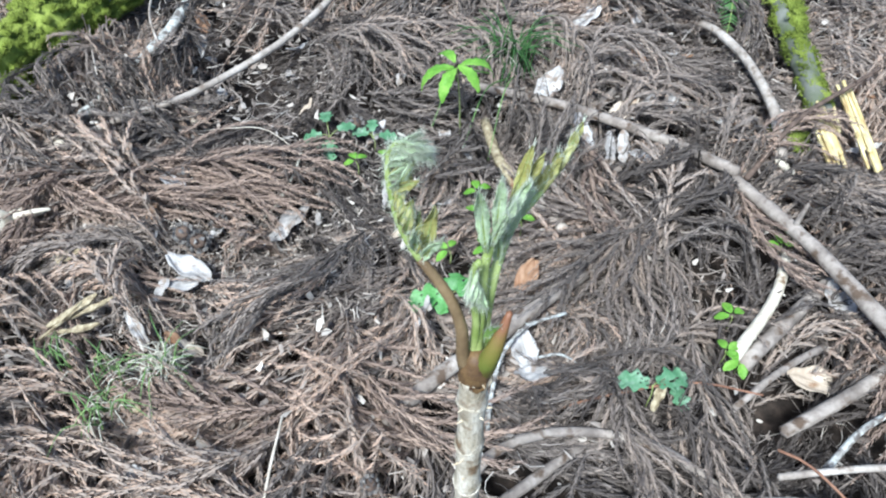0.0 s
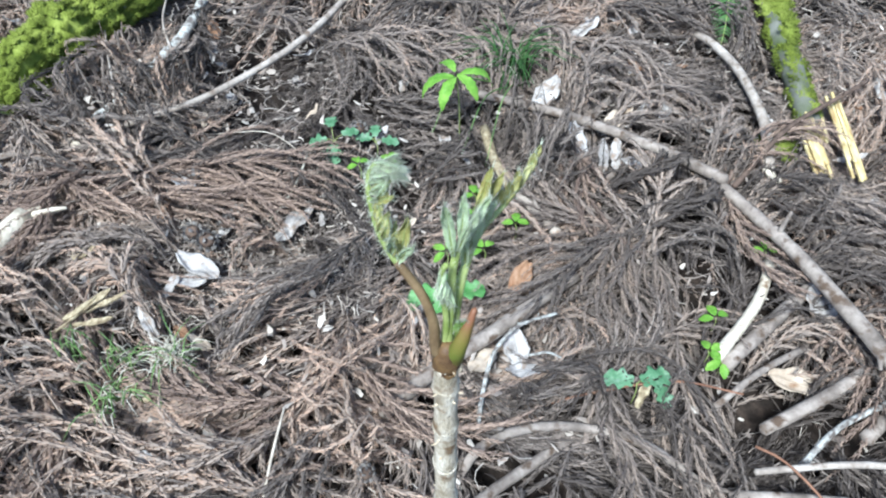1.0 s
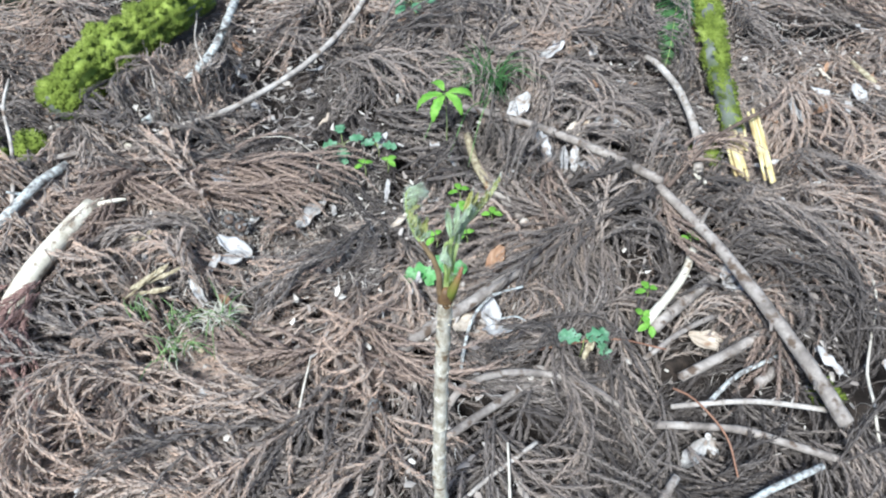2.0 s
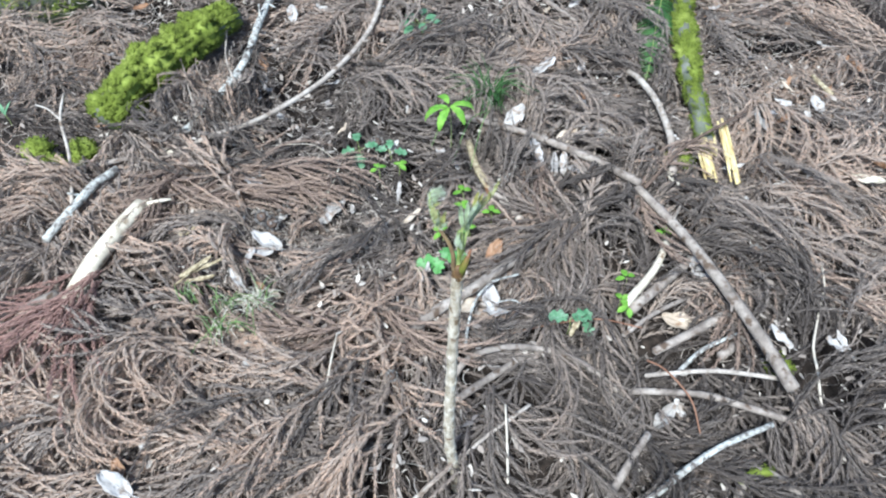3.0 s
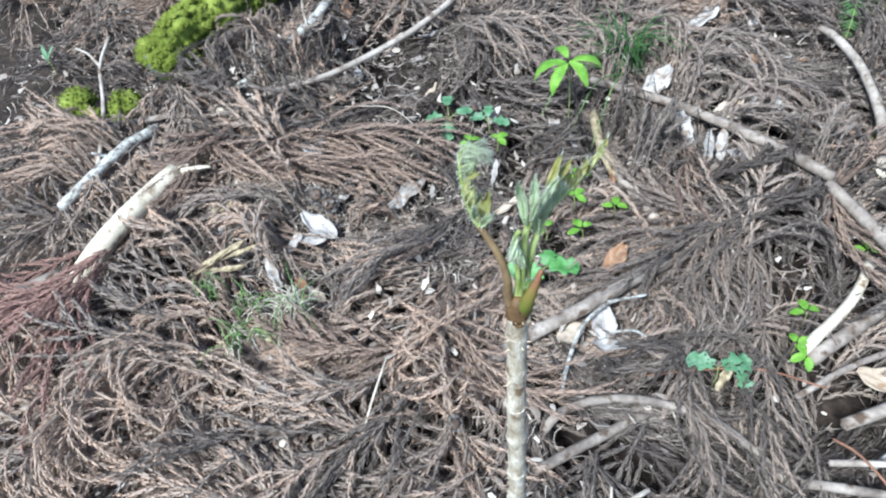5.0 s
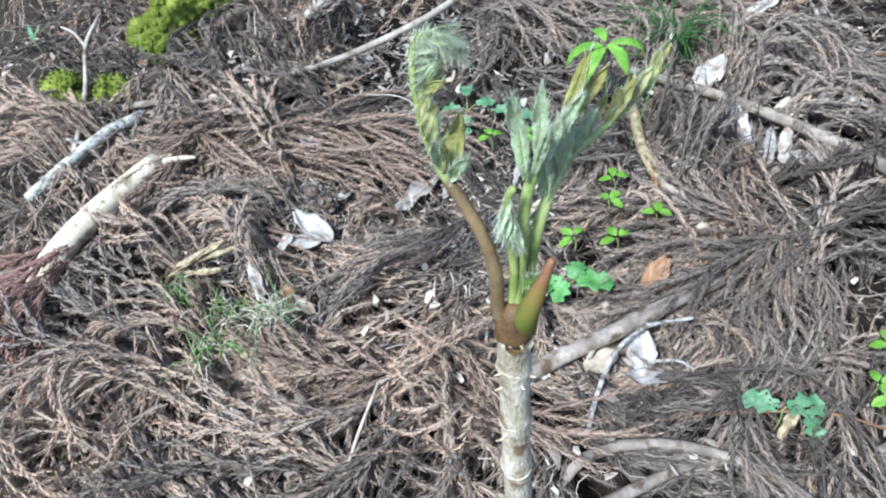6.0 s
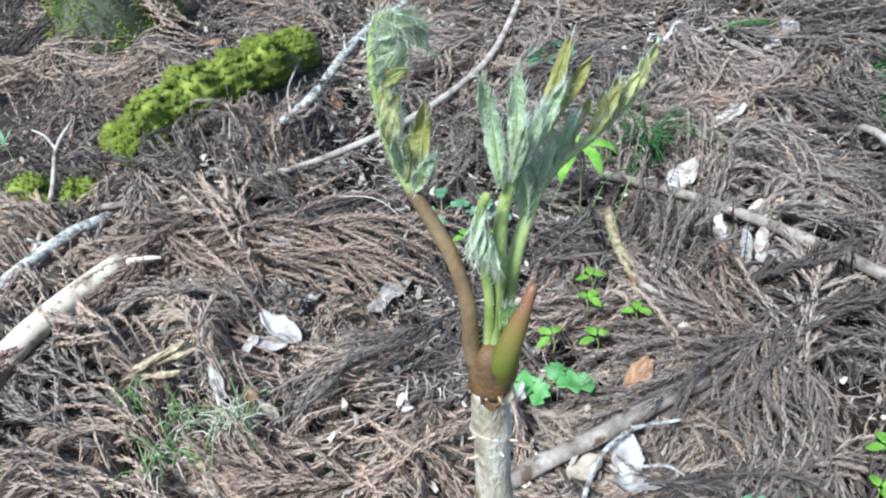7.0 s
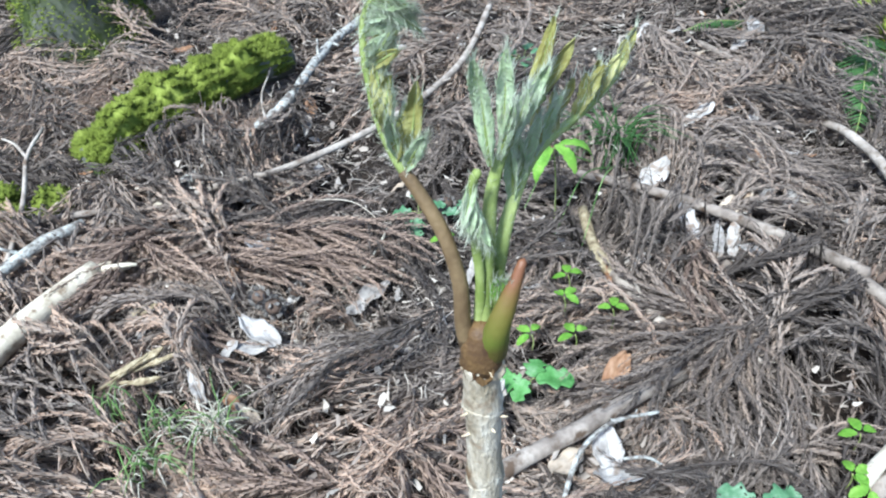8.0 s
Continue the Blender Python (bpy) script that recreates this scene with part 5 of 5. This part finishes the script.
seedling("strawberry_seedling", "dusty green rounded leaves, one full of holes", "seedling", -0.168, 0.672, 0.028,
         [(0.036, 0.036, 175, -10, 0.010, -0.3, 0.2), (0.026, 0.024, 10, 0, 0.028, -0.3, 0.12), (0.028, 0.028, 100, 0, 0.010, -0.3, 0.1), (0.026, 0.024, -70, 0, 0.014, -0.3, 0)], BLUE_LEAF, "dusty seedlings", lobed)
seedling("strawberry_seedling", "pair of dark dusty green leaves", "seedling", -0.106, 0.668, 0.028,
         [(0.026, 0.024, 60, 0, 0.008, -0.3, 0.1), (0.026, 0.023, -95, -5, 0.010, -0.3, 0), (0.024, 0.020, 0, 10, 0.006, -0.3, 0)], BLUE_LEAF, "dusty seedlings", lobed)
seedling("tattered_seedling", "blue-green leaf eaten to tatters", "seedling", 0.200, 0.238, 0.050,
         [(0.038, 0.034, -75, -4, 0.006, -0.3, 0.22), (0.034, 0.030, 70, -4, 0.004, -0.3, 0.16)], BLUE_LEAF, "dusty seedlings", lobed)
seedling("tattered_seedling", "small dark green leaf low in a hollow", "seedling", 0.238, 0.218, 0.02, [(0.03, 0.022, 10, 10, 0.003, -0.3, 0.0)], BLUE_LEAF, "dusty seedlings", lobed)
seedling("evergreen_seedling", "small dark glossy-leaved seedling beyond the grass", "seedling", -0.030, 1.045, 0.07,
         [(0.030, 0.022, a, 5, 0.016 + 0.006 * (k % 3), -0.4, 0) for k, a in enumerate((80, 40, -10, -60, -100, 140, 190, 110))], BLUE_LEAF)
seedling("small_sprout", "tiny grey-green sprout in litter", "seedling", -0.095, 0.865, 0.03, [(0.022, 0.014, 40, 10, 0.002, -0.3, 0), (0.020, 0.013, 160, 10, 0.002, -0.3, 0)], BLUE_LEAF)
seedling("small_sprout", "tiny pale sprout in deep litter", "seedling", -0.905, 0.785, 0.03, [(0.030, 0.008, 30, 50, 0.0, -0.3, 0), (0.030, 0.008, -40, 50, 0.0, -0.3, 0)], BLUE_LEAF)
seedling("drooping_seedling", "bright green seedling with long drooping leaflets", "seedling", 0.020, 0.690, 0.128,
         [(0.066, 0.019, 100, 30, 0.004, -2.1, 0), (0.058, 0.020, 150, 18, 0.003, -1.7, 0), (0.064, 0.020, -85, 28, 0.006, -2.1, 0), (0.052, 0.018, -140, 18, 0.003, -1.7, 0), (0.046, 0.018, 30, 30, 0.003, -1.6, 0)],
         GREEN_LEAF, stem_r=0.0012)


def grass_tuft(label, x, y, count, long, spread, mat, seed, dry=0, height=0.015, thick=0.0011):
    rng = random.Random(seed)
    ob = holder("grass_tuft", on(x, y, height), label, "grass", "grass tufts")
    for name, number, m, scale in (("green_clump", count, mat, 1.0), ("dry_clump", dry, DRY_GRASS, 0.62)):
        if not number:
            continue
        bm = bmesh.new()
        for _ in range(number):
            a = rng.uniform(0, 6.28)
            out = Vector((math.cos(a), math.sin(a), 0))
            p = on(x + rng.gauss(0, 0.010), y + rng.gauss(0, 0.010), height)
            size = long * scale * rng.uniform(0.5, 1.15)
            lean = rng.uniform(0.2, 1.0) * spread
            mid = p + out * size * 0.45 * lean + Vector((0, 0, size * 0.55))
            tip = p + out * size * (0.35 + 0.65 * lean) + Vector((0, 0, size * (0.85 - 0.75 * lean)))
            tube(bm, [p, mid, tip], thick, thick * 0.3, 0.012, 4, 0.0)
        part(name, bm, m, ob)


grass_tuft("dark green fine grass tuft at the branch end", 0.108, 0.812, 70, 0.125, 0.62, FERN, 1, 10, 0.022, 0.0017)
grass_tuft("grass tuft with bleached white base", -0.338, 0.300, 16, 0.070, 0.8, GRASS, 2, 90, 0.020)
grass_tuft("sparse upright grass shoots by the litter", -0.395, 0.300, 12, 0.055, 0.4, GRASS, 3, 10, 0.02)
grass_tuft("low grass shoots in the litter", -0.455, 0.312, 12, 0.050, 0.35, GRASS, 4, 8, 0.02)
grass_tuft("thin straggling grass among dead fronds", -0.39, 0.250, 18, 0.06, 1.2, GRASS, 5, 16, 0.024)
for k, (a, b, c) in enumerate((((0.105, 0.79, 0.03), (0.06, 0.71, 0.07), (0.02, 0.62, 0.04)), ((0.115, 0.80, 0.03), (0.085, 0.70, 0.07), (0.055, 0.61, 0.03)), ((0.08, 0.80, 0.03), (0.02, 0.74, 0.08), (-0.02, 0.66, 0.05)))):
    bm = bmesh.new()
    ob = holder("long_grass", on(*a), "single long arching blue-green grass blade", "grass", "long grass blades")
    tube(bm, [on(*a), on(*b), on(*c)], 0.0016, 0.0005, 0.012, 5, 0.0, k)
    part("blade", bm, GRASS, ob)


# ---- ferns ----
def lacy(u):
    return max(0.05, (1 - u * 0.85) * (0.62 + 0.38 * math.cos(u * 44)))


def fern_frond(label, points, wide, seed, mat=None, pairs=44, group="fern fronds"):
    rng = random.Random(seed)
    ob = holder("fern_frond", on(*points[0]), label, "fern", group)
    bm = bmesh.new()
    line = tube(bm, [on(*p) for p in points], 0.0016, 0.0006, 0.006, 6, 0.0)
    part("rachis", bm, PETIOLE, ob)
    bm = bmesh.new()
    for k in range(pairs):
        u = 0.12 + 0.86 * k / pairs
        i = min(len(line) - 2, int(u * (len(line) - 1)))
        p, ahead = line[i], (line[i + 1] - line[i - 1]).normalized()
        side = ahead.cross(Vector((0, 0, 1))).normalized()
        size = wide * math.sin(math.pi * min(1, (u * 0.85 + 0.15))) ** 0.8
        for hand in (-1, 1):
            way = (side * hand + ahead * 0.45 + Vector((0, 0, rng.uniform(-0.3, 0.0)))).normalized()
            up = way.cross(ahead * hand).normalized()
            across = up.cross(way)
            m = Matrix((across, way, up)).transposed().to_4x4()
            m.translation = p
            blade(bm, size, size * 0.42, -0.4, 0.1, lacy, 0.0, k + hand, 16, 1, m, 0.0002)
    part("frond_blade", bm, mat or FERN, ob)


fern_frond("dark green fern frond hanging before the mossy stump", [(0.60, 1.26, 0.02), (0.56, 1.14, 0.055), (0.518, 1.02, 0.065), (0.49, 0.93, 0.045), (0.470, 0.88, 0.03)], 0.052, 1)
fern_frond("fern frond pointing down the slope", [(0.42, 1.56, 0.02), (0.40, 1.46, 0.06), (0.375, 1.36, 0.05), (0.36, 1.30, 0.03)], 0.05, 2)
fern_frond("small flattened green fern frond", [(0.38, 1.27, 0.035), (0.31, 1.225, 0.055), (0.26, 1.215, 0.04)], 0.025, 3, FERN, 18)
fern_frond("yellow-green fern frond near the stump", [(0.70, 1.42, 0.02), (0.63, 1.34, 0.07), (0.57, 1.28, 0.05)], 0.04, 4, MOSS, 20)


# ---- single fallen fronds on top of the litter ----
def frond_meshes():
    """Six kinds of frond, each the meshes of a leading shoot and of its side shoots."""
    rng = np.random.default_rng(21)
    kinds = []
    for length, twigs, bend in ((0.24, 15, 0.5), (0.28, 17, -0.8), (0.20, 13, 1.2), (0.32, 19, -0.3), (0.22, 14, -1.4), (0.26, 16, 0.9)):
        curves = spray(rng, length, twigs, bend, 8, 0.06)
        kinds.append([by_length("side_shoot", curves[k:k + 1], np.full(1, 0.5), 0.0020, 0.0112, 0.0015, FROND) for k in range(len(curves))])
    return kinds


FRONDS = frond_meshes()


RECOATED = {}


def recoat(mesh, mat):
    """The same shoot in another material; in the litter's own, weathered grey-brown with shade tinted in."""
    mesh = mesh.copy()
    mesh.materials[0] = mat
    if mat is LITTER:
        shade = np.zeros(len(mesh.vertices), np.float32)
        mesh.attributes["tint"].data.foreach_get("value", shade)
        mesh.attributes["tint"].data.foreach_set("value", shade - 0.18)
    return mesh


def cedar_frond(x, y, turn, kind, label="dead brown cedar frond lying on the litter", mat=None, lift=0.036, tilt=0.0, size=1.0):
    meshes = FRONDS[kind % len(FRONDS)]
    ob = holder("cedar_frond", (x, y, 0), label, "cedar frond", "fallen cedar fronds")
    ob.matrix_world = Matrix.Translation((x, y, float(mound(np.array(x), np.array(y))) + lift)) @ pose(0, 0, 0, tilt * 0.6, -tilt, turn) @ Matrix.Scale(size, 4)
    for k, mesh in enumerate(meshes):
        if mat:
            mesh = RECOATED[mat.name, mesh.name] if (mat.name, mesh.name) in RECOATED else RECOATED.setdefault((mat.name, mesh.name), recoat(mesh, mat))
        piece = new("side_shoot" if k else "leading_shoot", mesh)
        piece.parent = ob


fan = "large brown cedar frond fanned over the litter"
cedar_frond(0.335, 0.20, 108, 3, fan)
cedar_frond(0.30, 0.28, 118, 1, fan, LITTER)
cedar_frond(0.28, 0.40, 145, 5, fan)
cedar_frond(0.33, 0.46, 170, 1, fan)
cedar_frond(0.22, 0.47, 200, 0, fan)
cedar_frond(0.25, 0.52, 185, 3, fan)
cedar_frond(0.17, 0.44, 245, 2, fan, LITTER)
cedar_frond(0.20, 0.36, 250, 4, fan)
rust = "rust-brown curved cedar frond on litter"
cedar_frond(-0.155, 0.33, -60, 5, rust, RUST_FROND)
cedar_frond(-0.17, 0.36, -85, 2, rust, RUST_FROND)
cedar_frond(-0.03, 0.215, 185, 3, rust, RUST_FROND)
cedar_frond(-0.12, 0.25, 190, 1, rust, RUST_FROND)
cedar_frond(-0.415, 0.50, -85, 2, rust, RUST_FROND, lift=0.044, size=0.75)
cedar_frond(-0.24, 0.405, -100, 5, rust, RUST_FROND, lift=0.044, size=0.7)
cedar_frond(-0.46, 0.44, -100, 0, rust, RUST_FROND, lift=0.044, size=0.7)
cedar_frond(-0.50, 0.30, -60, 1, rust, RUST_FROND, lift=0.046, size=0.8)
cedar_frond(-0.04, 0.455, 205, 0)
cedar_frond(-0.06, 0.41, 215, 5)
cedar_frond(-0.10, 0.40, 230, 2)
red = "reddish dead cedar frond by the pale log"
cedar_frond(-0.605, 0.36, 250, 1, red, RED_FROND, lift=0.096, size=0.8)
cedar_frond(-0.64, 0.30, 200, 3, red, RED_FROND, lift=0.089, size=0.7)
cedar_frond(-0.60, 0.345, 260, 0, red, RED_FROND, lift=0.082)
cedar_frond(-0.60, 0.365, 240, 3, red, RED_FROND, lift=0.092)
cedar_frond(-0.67, 0.385, 225, 1, red, RED_FROND, lift=0.06, size=0.7)
down_slope = "brown cedar frond with drooping side shoots"
for k in range(26):
    x = -0.62 + 0.052 * (k % 13) + 0.012 * math.sin(k * 2.3)
    cedar_frond(x, 0.215 - 0.13 * (k // 13) + 0.03 * math.sin(k * 1.7), -92 + 24 * math.sin(k * 1.9) + 25 * x, k, down_slope, LITTER if k % 3 == 0 else None, lift=0.034 + 0.012 * math.sin(k * 5.1), tilt=-5 + 4 * math.sin(k * 2.7))
# every other frond takes the darkened coat, standing in for the bank's shade
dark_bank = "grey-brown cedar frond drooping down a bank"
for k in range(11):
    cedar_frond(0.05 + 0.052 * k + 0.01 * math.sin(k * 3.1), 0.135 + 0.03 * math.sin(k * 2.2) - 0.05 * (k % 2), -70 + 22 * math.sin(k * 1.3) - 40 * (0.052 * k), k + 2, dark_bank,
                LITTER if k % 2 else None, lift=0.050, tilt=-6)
grey_fan = "grey-brown cedar frond lying over the end of a limb"
cedar_frond(0.275, 0.505, 222, 3, grey_fan, LITTER, lift=0.058, size=0.8)
cedar_frond(0.255, 0.520, 232, 0, grey_fan, lift=0.062, size=0.75)
cedar_frond(0.30, 0.49, 214, 5, grey_fan, None, lift=0.050, size=0.8)
cedar_frond(0.235, 0.475, -62, 1, fan, lift=0.060, size=0.55)
cedar_frond(0.215, 0.440, -80, 3, fan, lift=0.056, size=0.55)
drape = "brown cedar frond draped over buried sticks"
for x, y, turn, kind, high in ((0.185, 0.265, -112, 2, 0.070), (0.270, 0.320, -102, 0, 0.060), (0.155, 0.205, -60, 4, 0.066), (0.235, 0.165, -75, 5, 0.078), (0.310, 0.175, -95, 1, 0.088),
                               (0.120, 0.175, -118, 1, 0.060), (0.255, 0.080, -120, 3, 0.090), (0.330, 0.095, -60, 2, 0.095), (0.415, 0.175, -50, 5, 0.075), (0.545, 0.105, -62, 0, 0.066),
                               (0.575, 0.120, -75, 3, 0.062), (0.500, 0.095, -40, 4, 0.066), (0.600, 0.085, -95, 1, 0.060), (0.060, 0.130, -105, 5, 0.062)):
    cedar_frond(x, y, turn, kind, drape, LITTER if kind % 2 else None, lift=high, tilt=-9, size=0.85)
hang = "cedar frond hanging over a stick"
cedar_frond(-0.58, 0.68, -75, 1, hang, RUST_FROND, lift=0.05)
cedar_frond(-0.50, 0.69, -95, 4, hang, RUST_FROND, lift=0.05)
cedar_frond(-0.46, 0.70, -80, 2, hang, RUST_FROND, lift=0.05)
cedar_frond(-0.50, 0.53, 15, 3, rust, RUST_FROND)
cedar_frond(-0.60, 0.665, -55, 5, rust, RUST_FROND, lift=0.056)
cedar_frond(-0.53, 0.66, -40, 0, rust, RUST_FROND, lift=0.052)
cedar_frond(-0.47, 0.615, 5, 3, rust, RUST_FROND, lift=0.050)
cedar_frond(-0.49, 0.585, 12, 1, rust, RUST_FROND, lift=0.046)
cedar_frond(-0.66, 0.62, -70, 2, rust, RUST_FROND, lift=0.05)
cedar_frond(-0.25, 0.80, -130, 5)
cedar_frond(-0.22, 0.76, -120, 1)
cedar_frond(-0.27, 0.74, -140, 3)
cedar_frond(0.20, 0.70, -100, 0, hang, RUST_FROND, lift=0.05)
cedar_frond(0.40, 0.56, -110, 2, hang, RUST_FROND, lift=0.05)
cedar_frond(0.39, 0.55, 60, 4, hang, RUST_FROND, lift=0.05)
cedar_frond(0.575, 0.475, -105, 3, hang, RUST_FROND, lift=0.055)
cedar_frond(0.555, 0.455, -95, 1, hang, RUST_FROND, lift=0.050, size=0.8)
cedar_frond(0.62, 0.44, -70, 5, hang, RUST_FROND, lift=0.045)
placing = random.Random(77)
for k in range(110):
    x, y = placing.uniform(-0.8, 0.85), placing.uniform(-0.1, 1.25)
    if abs(x + 0.01) < 0.06 and abs(y) < 0.06 or -0.46 < x < -0.14 and 0.36 < y < 0.66:
        continue
    course = flow(x, y) + placing.gauss(0, 0.5)
    reach = np.linspace(0, 0.2, 6)
    ox, oy = x + np.cos(course) * reach, y + np.sin(course) * reach
    if any((away < r + 0.02).any() for away, high, r in near_limb(ox, oy)) or any((np.hypot(ox - cx, oy - cy) < r).any() for cx, cy, r in CLEARED):
        continue
    cedar_frond(x, y, math.degrees(course), k, lift=placing.uniform(0.016, 0.034), tilt=placing.gauss(0, 4), size=placing.uniform(0.6, 0.95))


# ---- crumbs of bark, needles and leaf between the fronds ----
def crumbs(name, label, count, seed, mat, long, thick, box, high=(-0.035, 0.036)):
    rng = np.random.default_rng(seed)
    x, y = rng.uniform(box[0], box[1], count), rng.uniform(box[2], box[3], count)
    a = rng.uniform(0, 6.28, count)
    size = rng.uniform(0.4, 1.0, count) * long
    rise = rng.normal(0, 0.25, count)
    mid = np.stack([x, y, mound(x, y) + rng.uniform(high[0], high[1], count)], 1)
    way = np.stack([np.cos(a), np.sin(a), rise], 1) * size[:, None] / 2
    bow = np.stack([-np.sin(a), np.cos(a), np.zeros(count)], 1) * (size * rng.normal(0, 0.15, count))[:, None]
    curves = np.stack([mid - way, mid - way * 0.3 + bow, mid + way * 0.3 + bow, mid + way], 1)
    tints = rng.uniform(0, 1, count)
    points, faces, tint = branchlets(curves, tints, 1, 0.0001, thick)
    mesh = bpy.data.meshes.new(name)
    mesh.from_pydata(points.tolist(), [], faces.tolist())
    mesh.attributes.new("tint", "FLOAT", "POINT").data.foreach_set("value", tint)
    mesh.materials.append(mat)
    tagged(new(name, mesh), label, "litter", kind="stuff")


DEBRIS = material("mixed_debris", [(0.0, (0.10, 0.085, 0.075)), (0.4, (0.27, 0.23, 0.20)), (0.7, (0.48, 0.44, 0.39)), (1.0, (0.70, 0.66, 0.60))], 40, 0.7, 0.2, attribute="tint")
crumbs("fine_debris", "pale broken needles and straw bits among the litter", 8000, 31, DEBRIS, 0.035, 0.0008, (-1.1, 1.1, -0.2, 1.5), (-0.01, 0.058))
crumbs("grey_debris", "grey crumbled needles and bark bits in a bare patch of litter", 4200, 33, DEBRIS, 0.026, 0.0012, (-0.48, -0.10, 0.36, 0.68), (0.020, 0.050))
crumbs("pale_debris", "pale broken bits strewn over the upper litter", 4500, 34, DEBRIS, 0.030, 0.0010, (-0.7, 0.95, 0.70, 1.5), (0.030, 0.072))
crumbs("twig_debris", "small broken twigs scattered in the litter", 1100, 32, LITTER, 0.085, 0.0016, (-1.1, 1.1, -0.2, 1.5))


def fragments(count, seed, box):
    """Pale shreds of leaf and bark, each a bent uneven flake."""
    rng = np.random.default_rng(seed)
    points, faces, tints = [], [], []
    for k in range(count):
        x, y = rng.uniform(box[0], box[1]), rng.uniform(box[2], box[3])
        a0, size, slim = rng.uniform(0, 6.28), rng.uniform(0.003, 0.010), rng.uniform(0.2, 0.7)
        z = float(mound(np.array(x), np.array(y))) + rng.uniform(0.010, 0.062)
        tip = rng.normal(0, 0.35, 2)
        first = len(points)
        points.append((x, y, z + size * 0.1))
        for j in range(6):
            b = j * math.pi / 3
            r = size * rng.uniform(0.35, 1.4)
            u, v = r * math.cos(b), r * slim * math.sin(b)
            points.append((x + u * math.cos(a0) - v * math.sin(a0), y + u * math.sin(a0) + v * math.cos(a0), z + tip[0] * u + tip[1] * v))
        faces += [(first, first + 1 + j, first + 1 + (j + 1) % 6) for j in range(6)]
        tints += [rng.uniform(0.15, 0.85)] * 7
    mesh = bpy.data.meshes.new("leaf_fragments")
    mesh.from_pydata(points, [], faces)
    mesh.attributes.new("tint", "FLOAT", "POINT").data.foreach_set("value", np.array(tints, np.float32))
    mesh.materials.append(DEBRIS)
    tagged(new("leaf_fragments", mesh), "pale shreds of dead leaf and bark in the litter", "litter", kind="stuff")


fragments(3800, 51, (-1.0, 1.0, -0.1, 1.4))
